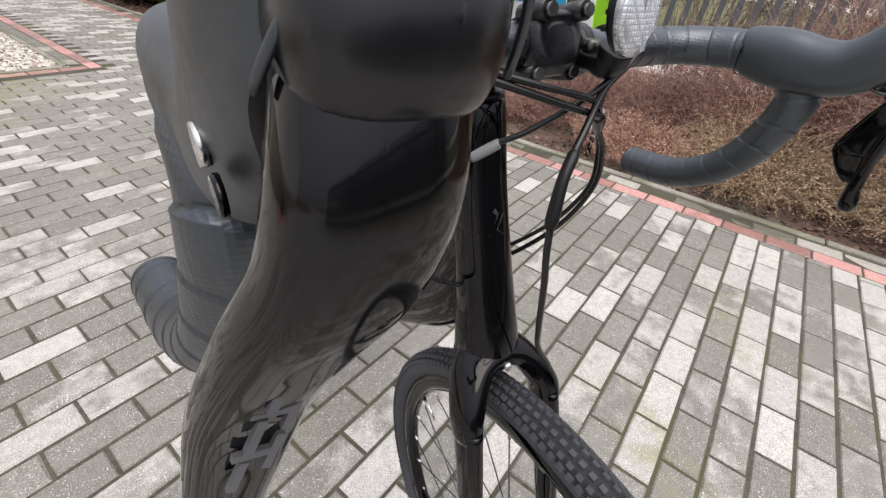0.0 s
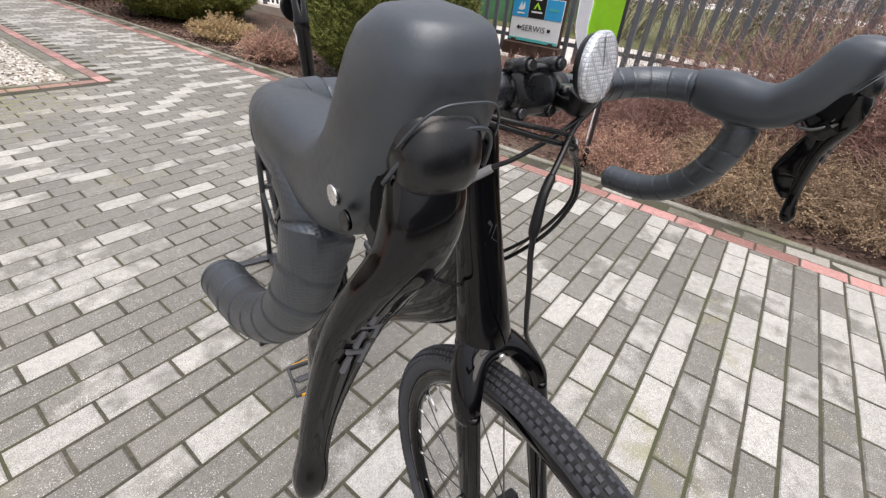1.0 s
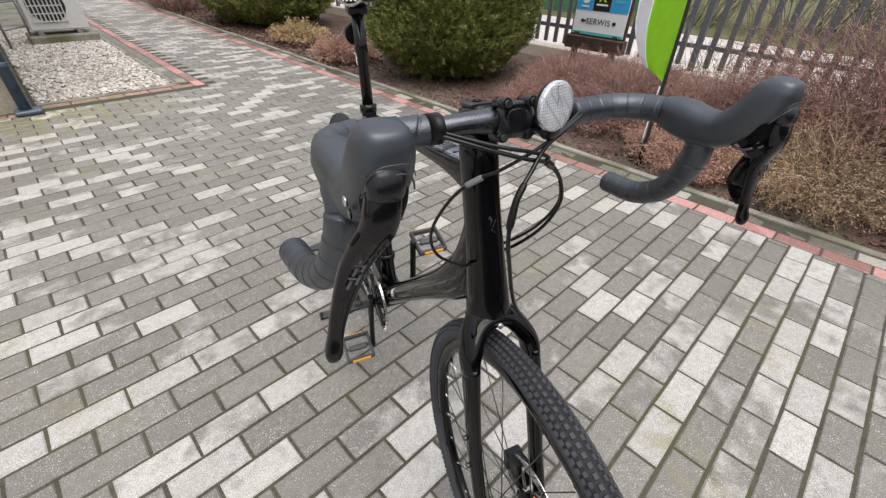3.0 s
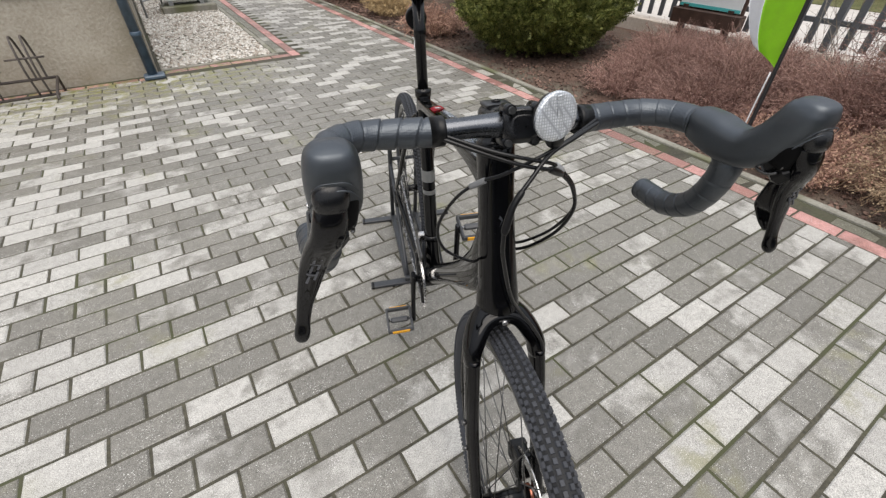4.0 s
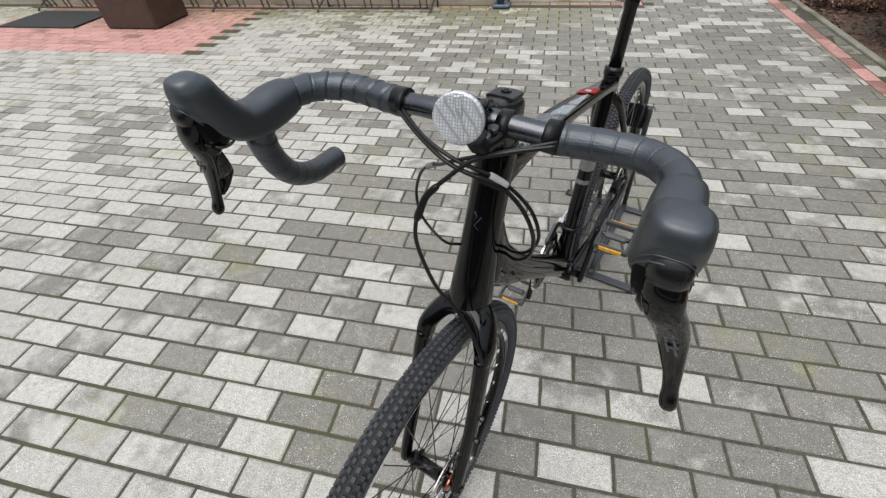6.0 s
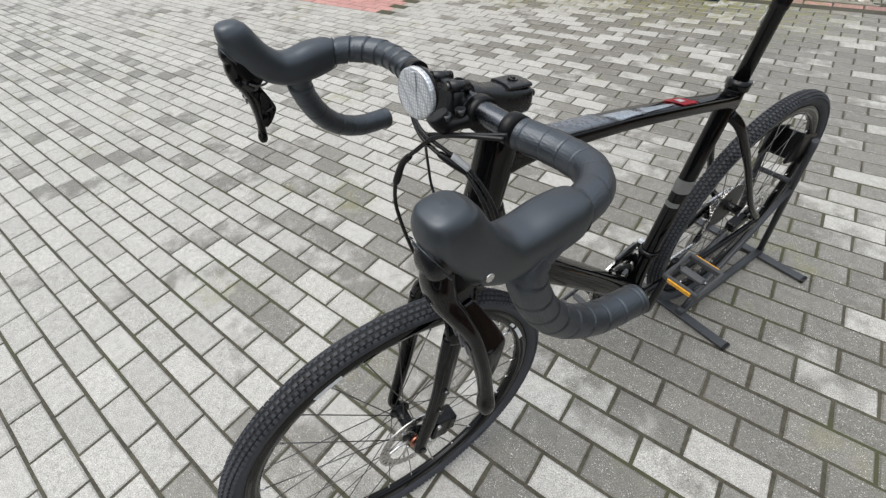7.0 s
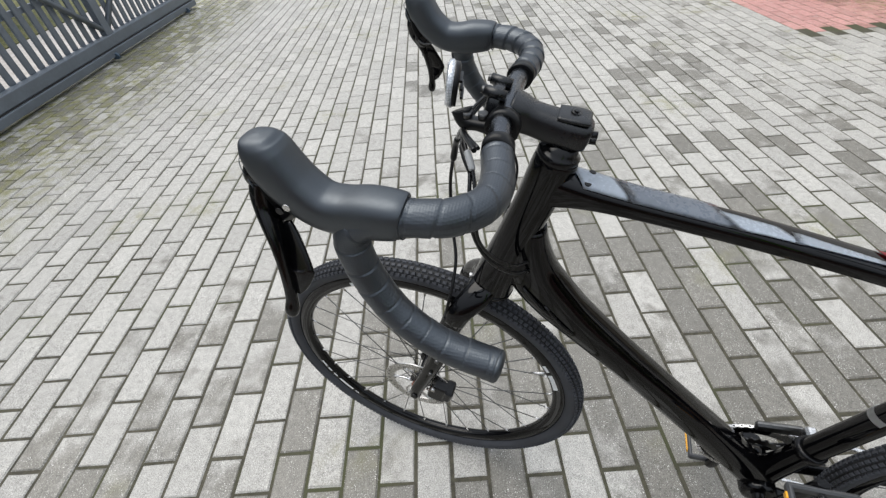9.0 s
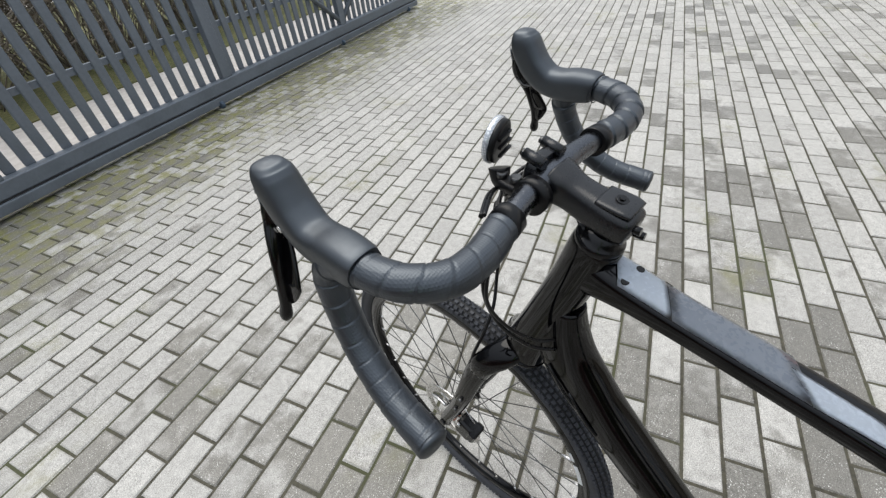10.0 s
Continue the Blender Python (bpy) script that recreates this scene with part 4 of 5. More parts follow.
cal2 = part("rear_caliper", slab(bmesh.new(), (.028, .06, .03), pose(.045, 1.06, .372, 12, 0, 0), .006, 2), satin_black, bicycle, "black rear disc brake caliper")
part("caliper_hose", tube(bmesh.new(), [(.045, 1.03, .37), (.044, .98, .35), (.046, .92, .325), (.04, .82, .305)], .0026, 8, 5), cable_mat, cal2)

# display stand under the rear wheel
stand = tagged(empty("bicycle_stand", pose(0.0175, 0.0335, 0, 0, 0, -19.8)), "dark grey steel display stand holding the rear wheel", "bicycle stand")
for y in (.98, 1.442):
    part("foot_bar", slab(bmesh.new(), (.43, .032, .012), pose(.012, y, .008), .002), stand_mat, stand)
    for x in (-.195, .22):
        part("end_cap", slab(bmesh.new(), (.012, .034, .014), pose(x, y, .0085), .003), plastic, stand)
for x in (-.052, .06):
    part("floor_rail", slab(bmesh.new(), (.022, .49, .022), pose(x, 1.21, .026), .003), stand_mat, stand)
    part("upright", tube(bmesh.new(), [(x, 1.44, .03), (x, 1.30, .50), (x, 1.285, .55)], .0095, 12), stand_mat, stand)
    part("brace", tube(bmesh.new(), [(x, .985, .03), (x, 1.0, .06), (x, 1.34, .365)], .008, 10), stand_mat, stand)
    part("wheel_pad", slab(bmesh.new(), (.008, .11, .085), pose(x * .62, 1.285, .515, -18, 0, 0), .003), plastic, stand, "black wheel holder plate")
part("cross_tube", tube(bmesh.new(), [(-.052, 1.335, .385), (.06, 1.335, .385)], .008, 10), stand_mat, stand)
part("rear_plate", slab(bmesh.new(), (.1, .006, .08), pose(.004, 1.335, .49, -18, 0, 0), .002), plastic, stand)

# ---- ground and paving ----
KERB_X, BED_X, BED_Y, WALL_X, WALL_Y, GATE_Y, FENCE_X = 2.18, 1.04, 4.68, -0.28, 4.66, -3.02, 5.2
ground = tagged(link("ground", block(-120, 120, -120, 120, -0.6, -0.05), soil_mat), "dark soil sheet reaching the horizon", "ground", kind="structure")


def sheet(name, x0, x1, y0, y1, z, mat, label, category, deep=0.045):
    ob = link(name, block(x0, x1, y0, y1, z - deep, z), mat)
    return tagged(ob, label, category, kind="structure")


pavement = sheet("pavement", -16, KERB_X + 0.25, -3.6, 26, -0.0034, joint_mat, "grey concrete block paving with mossy sand joints", "paving")
road_gate = sheet("road_1", -60, 60, -40, -3.6, -0.012, road_mat, "pale concrete road beyond the sliding gate", "road")
road_fence = sheet("road_2", FENCE_X + 0.25, 60, -3.6, 60, -0.012, road_mat, "pale concrete road beyond the picket fence", "road")


def brick_faces(lx, ly, jig, height=0.02):
    """Corner points and faces of one block with a worn, bevelled rim."""
    bev, e = 0.005, 0.0031
    hx, hy = lx / 2 - e, ly / 2 - e
    base = [(-hx, -hy), (hx, -hy), (hx, hy), (-hx, hy)]
    v = [(x, y, -height) for x, y in base] + [(x + jig() * .0012, y + jig() * .0012, -bev) for x, y in base]
    v += [(x * (1 - bev / hx) + jig() * .001, y * (1 - bev / hy) + jig() * .001, jig() * .0006) for x, y in base]
    f = [(8, 9, 10, 11)]
    for a in (0, 4):
        for k in range(4):
            f.append((a + k, a + (k + 1) % 4, a + 4 + (k + 1) % 4, a + 4 + k))
    return v, f


def jig():
    return rng.uniform(-1, 1)


class Stack:
    """Gathers many blocks into one mesh."""

    def __init__(self):
        self.v, self.f = [], []

    def add(self, x, y, lx, ly, z=0.0, turn=0.0):
        vs, fs = brick_faces(lx, ly, jig)
        s, c, sn = len(self.v), math.cos(turn), math.sin(turn)
        tx, ty = jig() * .008, jig() * .008
        self.v += [(x + c * a - sn * b, y + sn * a + c * b, z + h + a * tx + b * ty) for a, b, h in vs]
        self.f += [tuple(i + s for i in q) for q in fs]

    def make(self, name, mat, parent):
        me = bpy.data.meshes.new(name)
        me.from_pydata(self.v, [], self.f)
        me.materials.append(mat)
        ob = new(name, me)
        ob.parent = parent
        ob["kind"] = "stuff"
        return ob


def paved(x, y):
    if x > KERB_X - 0.02 or (y > BED_Y - 0.06 and x < BED_X - 0.02):
        return False
    return not (-6.1 < x < -3.0 and y > 3.06)


far_blocks, red_blocks, single = Stack(), Stack(), []
for row in range(-230, 45):
    y = 0.672 - 0.1 * row + 0.05
    if y < -3.58 or y > 24:
        continue
    for k in range(-75, 13):
        x = -0.06 + 0.2 * (k + 0.5 * (row % 2)) + 0.1
        if y > 9 and x < -0.2:
            continue
        x0, x1 = x - 0.1, x + 0.1
        near = -1.35 < x < 1.66 and -0.88 < y < 1.1
        if x < -3.0 and y > 3.06 and y < WALL_Y and x > -6.1:
            red_blocks.add(x, y, 0.2, 0.1, jig() * .0008)
        if not paved(x0 + .02, y):
            continue
        x1 = min(x1, KERB_X)
        if y > BED_Y - 0.06 and x0 < BED_X:
            x0 = BED_X
        if x1 - x0 < 0.03:
            continue
        if near:
            single.append((x, y))
        else:
            far_blocks.add((x0 + x1) / 2, y, x1 - x0, 0.1, jig() * .0012)
far_blocks.make("paving_blocks", brick_far, pavement)
red_blocks.make("red_paving_blocks", brick_red, pavement)

# edging: a red row, a grey row and a thin concrete kerb along the beds
edge_red, edge_grey = Stack(), Stack()
y = -3.55
while y < 24:
    edge_red.add(KERB_X + .05, y, .1, .2, jig() * .001)
    edge_grey.add(KERB_X + .15, y + .07, .1, .2, -.002 + jig() * .002)
    y += .2
y = BED_Y + .1
while y < 24:
    edge_red.add(BED_X - .05, y, .1, .2, jig() * .001)
    edge_grey.add(BED_X - .15, y + .2, .1, .2, jig() * .001)
    y += .2
x = BED_X - .2
while x > WALL_X:
    edge_red.add(x, BED_Y + .05, .2, .1, jig() * .001)
    x -= .2
x = WALL_X - .1
while x > -3.2:
    edge_red.add(x, WALL_Y - .06, .2, .1, -.002 + jig() * .001)
    x -= .2
edge_red.make("red_edging_blocks", brick_red, pavement)
edge_grey.make("grey_edging_blocks", brick_edge, pavement)


def kerb(name, x0, x1, y0, y1, top):
    return tagged(link(name, block(x0, x1, y0, y1, -.1, top, .006), concrete_mat), "thin weathered concrete kerb along the planted bed", "kerb", kind="structure")


y = -3.5
n = 0
while y < 22:
    n += 1
    kerb(f"kerb_{n}", KERB_X + .205, KERB_X + .255, y, y + .994, .012 + jig() * .003)
    y += 1.0
for a, b2, c, d2 in ((BED_X - .255, BED_X - .205, BED_Y + .1, BED_Y + 9), (WALL_X, BED_X - .205, BED_Y + .105, BED_Y + .15)):
    n += 1
    kerb(f"kerb_{n}", a, b2, c, d2, .01)


def scatter(name, area, count, size, mat, parent, lift=0.0, flat=0.5, label=""):
    """Many loose bits, each a squashed five-sided pebble or chip."""
    v, f = [], []
    x0, x1, y0, y1 = area
    for _ in range(count):
        cx, cy = rng.uniform(x0, x1), rng.uniform(y0, y1)
        r = size * rng.uniform(.55, 1.35)
        q = Euler((rng.uniform(-.5, .5), rng.uniform(-.5, .5), rng.uniform(0, 6.3))).to_matrix()
        el = rng.uniform(.6, 1.0)
        s = len(v)
        pts = [Vector((0, 0, r * flat))] + [Vector((r * math.cos(a) * rng.uniform(.8, 1.1), r * el * math.sin(a) * rng.uniform(.8, 1.1), 0)) for a in (2 * math.pi * k / 6 for k in range(6))] + [Vector((0, 0, -r * flat))]
        zz = lift + rng.uniform(0, size * .8)
        v += [tuple(q @ p + Vector((cx, cy, zz))) for p in pts]
        for k in range(6):
            f += [(s, s + 1 + k, s + 1 + (k + 1) % 6), (s + 7, s + 1 + (k + 1) % 6, s + 1 + k)]
    me = bpy.data.meshes.new(name)
    me.from_pydata(v, [], f)
    me.materials.append(mat)
    ob = new(name, me)
    ob.parent = parent
    return tagged(ob, label, kind="stuff")


gravel_bed = sheet("gravel_bed", WALL_X, BED_X - .255, BED_Y + .15, 13.7, -.002, concrete_mat, "bed of pale pebbles beside the house", "gravel bed")
scatter("pebbles", (WALL_X + .01, BED_X - .27, BED_Y + .17, 9.5), 9500, .02, pebble_mat, gravel_bed, -.002, .6, "pale rounded pebbles")
planted_bed = sheet("planted_bed", KERB_X + .255, FENCE_X + .25, -3.6, 60, .0, soil_mat, "planted bed of dark bark mulch", "flower bed")
scatter("bark_chips", (KERB_X + .26, 4.6, -1.6, 4.4), 9000, .014, chip_mat, planted_bed, .0, .3, "reddish brown bark chips")
scatter("bark_chips", (KERB_X + .26, 3.6, 4.4, 11), 5000, .022, chip_mat, planted_bed, .0, .3, "reddish brown bark chips")

# ---- house corner, downpipe, air conditioner, bicycle rack ----
house = tagged(link("house", block(-14, WALL_X - .01, WALL_Y + .01, 14, .69, 3.4), wall_mat), "white rendered house on a rough beige plinth", "house", kind="structure")
part("plinth", block(-14, WALL_X - .03, WALL_Y + .03, 13.98, -.1, .695), plinth_mat, house, "rough beige plastered plinth")
part("wall_base_trim", block(-14, WALL_X, WALL_Y, 14.0, .688, .712, .004), wall_mat, house)
pipe = tagged(link("downpipe", tube(bmesh.new(), [(-.355, WALL_Y - .075, .02), (-.355, WALL_Y - .075, 3.3)], .04, 20), pipe_mat), "slate blue metal downpipe beside the house corner", "downpipe")
part("pipe_collar", tube(bmesh.new(), [(-.355, WALL_Y - .075, .355), (-.355, WALL_Y - .075, .36), (-.355, WALL_Y - .075, .385), (-.355, WALL_Y - .075, .39)], [.041, .0445, .0445, .041], 20), pipe_mat, pipe)
part("pipe_shoe", slab(bmesh.new(), (.17, .13, .035), pose(-.345, WALL_Y - .085, .02), .01), pipe_mat, pipe, "flat drain shoe at the pipe's foot")
ac = tagged(link("air_conditioner", block(.08, .70, 7.9, 8.2, .15, .72, .012), metal_white), "off-white outdoor air conditioner with a dark grille", "air conditioner")
part("fan_opening", disc(bmesh.new(), (.33, 7.897, .44), (0, 1, 0), .2, .01, 40), sign_black, ac)
for k in range(9):
    part("grille_bar", block(.14 + .0425 * k, .152 + .0425 * k, 7.885, 7.893, .24, .66), metal_white, ac)
for k in range(5):
    part("grille_bar", block(.13, .50, 7.880, 7.887, .25 + .09 * k, .262 + .09 * k), metal_white, ac)
for x in (.16, .58):
    part("mounting_foot", block(x - .03, x + .03, 7.88, 8.22, .1, .15), metal_grey, ac)
slab_ob = tagged(link("concrete_slab", block(.02, .76, 7.78, 8.3, -.02, .1, .012), concrete_mat), "pale concrete slab under the air conditioner", "slab")
cage = tagged(empty("pipe_bracket"), "galvanised bracket beside the air conditioner", "bracket")
for z in (.22, .5):
    part("bracket_rail", tube(bmesh.new(), [(-.2, 7.6, z), (.05, 7.9, z)], .012, 8), metal_grey, cage)
for x, y in ((-.2, 7.6), (.05, 7.9)):
    part("bracket_post", tube(bmesh.new(), [(x, y, 0), (x, y, .7)], .014, 8), metal_grey, cage)

rack = tagged(empty("bicycle_rack"), "low rusty steel bicycle rack against the plinth", "bicycle rack")
for y, z in ((4.40, .035), (4.58, .12)):
    part("rail", tube(bmesh.new(), [(-6.2, y, z), (-1.03, y, z)], .011, 8), rack_mat, rack)
for x in (-1.05, -2.3, -3.6, -4.9, -6.1):
    part("leg", tube(bmesh.new(), [(x, 4.36, .0), (x, 4.40, .035), (x + .03, 4.58, .12), (x + .03, 4.60, .0)], .011, 8), rack_mat, rack)
for i in range(17):
    x = -1.12 - .3 * i
    hgt = .34 if i % 2 else .44
    lean = .08 if i % 2 else -.02
    for dx in (-.035, .035):
        part("hoop", tube(bmesh.new(), [(x + dx, 4.40, .035), (x + dx, 4.36 + lean * .3, hgt * .55), (x + dx, 4.42 + lean * .2, hgt), (x + dx, 4.52, hgt * .97), (x + dx, 4.585, hgt * .6), (x + dx, 4.58, .12)], .0085, 6, 5), rack_mat, rack)
    part("hoop_tie", tube(bmesh.new(), [(x - .12, 4.385, hgt * .72), (x + .12, 4.385, hgt * .72)], .008, 6), rack_mat, rack)

mat_ob = tagged(link("door_mat", block(-5.95, -4.9, 3.72, 4.32, .001, .018, .004), mat_rubber), "black rubber door mat on red paving", "door mat")
step = tagged(link("planter_box", block(-4.45, -3.82, 3.72, 4.25, .0, .34, .02), brown_wood), "dark brown wooden planter box on red paving", "planter")

# ---- picket fence, sign, flag ----
fence = tagged(link("fence", block(FENCE_X - .1, FENCE_X + .12, -3.4, 22, -.1, .15, .01), fence_plinth_mat), "grey picket fence on a pale concrete footing", "fence", kind="structure")
for z in (.40, 1.45):
    part("fence_rail", block(FENCE_X + .0, FENCE_X + .04, -3.4, 22, z - .022, z + .022), picket_mat, fence)
y = -3.3
i = 0
pk = None
while y < 22:
    if i % 16 == 0:
        part("fence_post", block(FENCE_X - .03, FENCE_X + .03, y - .03, y + .03, .14, 1.75), picket_mat, fence)
    elif pk is None:
        pk = part("picket", block(-.03, -.008, -.029, .029, .2, 1.68, .004), picket_mat, fence)
        pk.location = (FENCE_X, y, 0)
    else:
        o = pk.copy()
        scene.collection.objects.link(o)
        o.location = (FENCE_X, y, 0)
    y += .15
    i += 1

SX = 4.86
sign = tagged(empty("sign_board"), "white and blue service sign on a brown wooden stand", "sign")
for y in (2.30, 2.80):
    part("post", block(SX - .03, SX + .03, y - .03, y + .03, -.05, .42), brown_wood, sign)
part("trough", block(SX - .07, SX + .06, 2.17, 2.92, .24, .385, .008), brown_wood, sign, "brown wooden lower box")
part("backing", block(SX - .0, SX + .035, 2.19, 2.90, .385, .93, .006), brown_wood, sign)
board = part("panel", block(SX - .016, SX - .003, 2.215, 2.875, .40, .865, .002), sign_white, sign, "white printed sign panel")
part("teal_band", block(SX - .020, SX - .0165, 2.215, 2.875, .402, .432), sign_teal, sign)
for y0, y1, mat in ((2.66, 2.87, sign_blue), (2.44, 2.655, sign_black), (2.22, 2.435, sign_blue)):
    part("colour_field", block(SX - .020, SX - .0165, y0, y1, .655, .862), mat, sign)


def on_sign(name, outline, mat, thick=.003):
    """Outline in metres to the reader's right and up, from the sign's middle at its foot."""
    b = bmesh.new()
    plate(b, outline, thick, Matrix(((0, 0, -1, SX - .0205), (-1, 0, 0, 2.545), (0, 1, 0, .40), (0, 0, 0, 1))))
    bmesh.ops.recalc_face_normals(b, faces=b.faces[:])
    return part(name, b, mat, sign)


on_sign("logo_shape", [(-.25, .33), (-.215, .41), (-.2, .36), (-.175, .41), (-.165, .34), (-.2, .32)], sign_white)
on_sign("logo_shape", [(-.05, .35), (-.005, .42), (.045, .35), (.02, .35), (-.005, .39), (-.03, .35)], lime_cloth)
on_sign("logo_bar", [(-.07, .31), (.07, .31), (.07, .328), (-.07, .328)], sign_white)
on_sign("logo_bar", [(-.04, .44), (.04, .44), (.04, .45), (-.04, .45)], sign_white)
on_sign("logo_bar", [(-.26, .285), (-.16, .285), (-.16, .3), (-.26, .3)], sign_white)
on_sign("logo_bar", [(.15, .35), (.28, .35), (.28, .375), (.15, .375)], sign_teal)
on_sign("arrow", [(-.235, .145), (-.205, .172), (-.205, .154), (-.168, .154), (-.168, .136), (-.205, .136), (-.205, .118)], sign_black)
on_sign("end_bar", [(.172, .13), (.212, .13), (.212, .162), (.172, .162)], sign_black)
txt = bpy.data.curves.new("lettering", "FONT")
txt.body, txt.size, txt.extrude, txt.align_x = "SERWIS", .088, .001, "CENTER"
txt.space_character = 1.08
letters = new("lettering", txt)
letters.data.materials.append(sign_black)
letters.parent = sign
letters.matrix_world = Matrix(((0, 0, -1, SX - .0215), (-1, 0, 0, 2.555), (0, 1, 0, .515), (0, 0, 0, 1)))

flag = tagged(empty("beach_flag"), "lime green and white feather flag on a dark pole", "flag")
part("pole", tube(bmesh.new(), [(2.55, .845, .02), (2.55, .852, .5), (2.56, .865, 1.0), (2.57, .91, 1.7), (2.58, 1.02, 2.6)], [.012, .011, .0105, .009, .006], 10, 6), sign_black, flag)
part("pole_sleeve", tube(bmesh.new(), [(2.55, .845, .0), (2.55, .845, .15)], .017, 10), plastic, flag)
part("cord", tube(bmesh.new(), [(2.538, .868, .16), (2.536, .868, .33), (2.542, .868, .52)], .004, 6, 4), white_cloth, flag, "white tie cord")
part("ground_spike", tube(bmesh.new(), [(2.55, .845, -.1), (2.55, .845, .03)], .012, 8), dark_steel, flag)


def cloth(name, f0, f1, mat):
    b = bmesh.new()
    rows = []
    for i in range(40):
        z = .52 + i * .055
        width = .04 + .27 * min(1.0, (z - .52) / .3) ** .35
        yp = .853 + .02 * max(0, z - .52) + .06 * max(0, z - 1.0) ** 1.5
        row = []
        for k in range(13):
            u = f0 + (f1 - f0) * k / 12
            row.append(b.verts.new((2.553 + .03 * u * math.sin(5.2 * z + 4 * u) + .05 * u, yp + width * u, z + .05 * u * math.exp(-(z - .52) * 6))))
        rows.append(row)
    for a, c in zip(rows, rows[1:]):
        for k in range(12):
            b.faces.new((a[k], a[k + 1], c[k + 1], c[k])).smooth = True
    bmesh.ops.solidify(b, geom=b.faces[:], thickness=.0012)
    return part(name, b, mat, flag)


cloth("flag_cloth", 0.0, .7, lime_cloth)["label"] = "lime green flag cloth"
cloth("flag_border", .7, 1.0, white_cloth)["label"] = "white flag edge"

# ---- sliding gate ----
gate = tagged(link("sliding_gate", block(-5.8, 2.2, GATE_Y - .05, GATE_Y + .03, .105, .20, .006), gate_mat), "slate grey steel sliding gate with vertical slats", "gate")
part("track_rail", block(-5.8, 2.2, GATE_Y - .06, GATE_Y + .05, .035, .095, .004), gate_mat, gate)
part("track_slot", block(-5.79, 2.19, GATE_Y - .03, GATE_Y + .03, .094, .106), sign_black, gate)
part("upper_rail", block(-5.8, 2.2, GATE_Y - .04, GATE_Y + .02, 1.55, 1.62, .005), gate_mat, gate)
part("middle_rail", block(-5.8, 2.2, GATE_Y - .085, GATE_Y - .055, .56, .60), gate_mat, gate)
x = -5.74
i = 0
sl = None
while x < 2.2:
    if i % 16 == 0:
        part("gate_post", block(x - .05, x + .05, GATE_Y - .04, GATE_Y + .02, .2, 1.56, .004), gate_mat, gate)
    elif sl is None:
        sl = part("slat", block(-.03, .03, -.018, .0, .2, 1.75, .003), gate_mat, gate)
        sl.location = (x, GATE_Y - .036, 0)
    else:
        o = sl.copy()
        scene.collection.objects.link(o)
        o.location = (x, GATE_Y - .036, 0)
    x += .112
    i += 1
for a, b2 in ((-3.95, -5.65), (-3.95, -2.2)):
    part("diagonal_brace", tube(bmesh.new(), [(a, GATE_Y + .0, .22), (b2, GATE_Y + .0, 1.53)], .025, 4), gate_mat, gate)
for x in (-1.96, -3.82, -5.5, 0.1):
    part("roller_foot", block(x - .05, x + .05, GATE_Y + .02, GATE_Y + .12, -.01, .012), concrete_mat, gate)
    part("roller", disc(bmesh.new(), (x, GATE_Y + .05, .035), (1, 0, 0), .03, .03, 18), pipe_mat, gate, "small blue track roller")

# ---- plants ----
def spray_mesh(b, c, out, size):
    """One flat conifer spray: a stalk with paired leaflets."""
    up = Vector((rng.uniform(-.5, .5), rng.uniform(-.5, .5), 1)).normalized()
    d = (out * rng.uniform(.5, 1.0) + up * rng.uniform(.1, .9) + Vector((jig(), jig(), jig())) * .45).normalized()
    side = d.cross(Vector((jig(), jig(), jig()))).normalized()
    nrm = d.cross(side)
    for k in range(5):
        t = k / 4.0
        p = c + d * size * t
        ln = size * (.55 - .3 * t)
        for sg in (-1, 1):
            q = p + (side * sg * .75 + d * .75).normalized() * ln + nrm * ln * .2 * jig()
            w = (d - side * sg).normalized() * size * .09
            b.append((p - w, p + w, q))


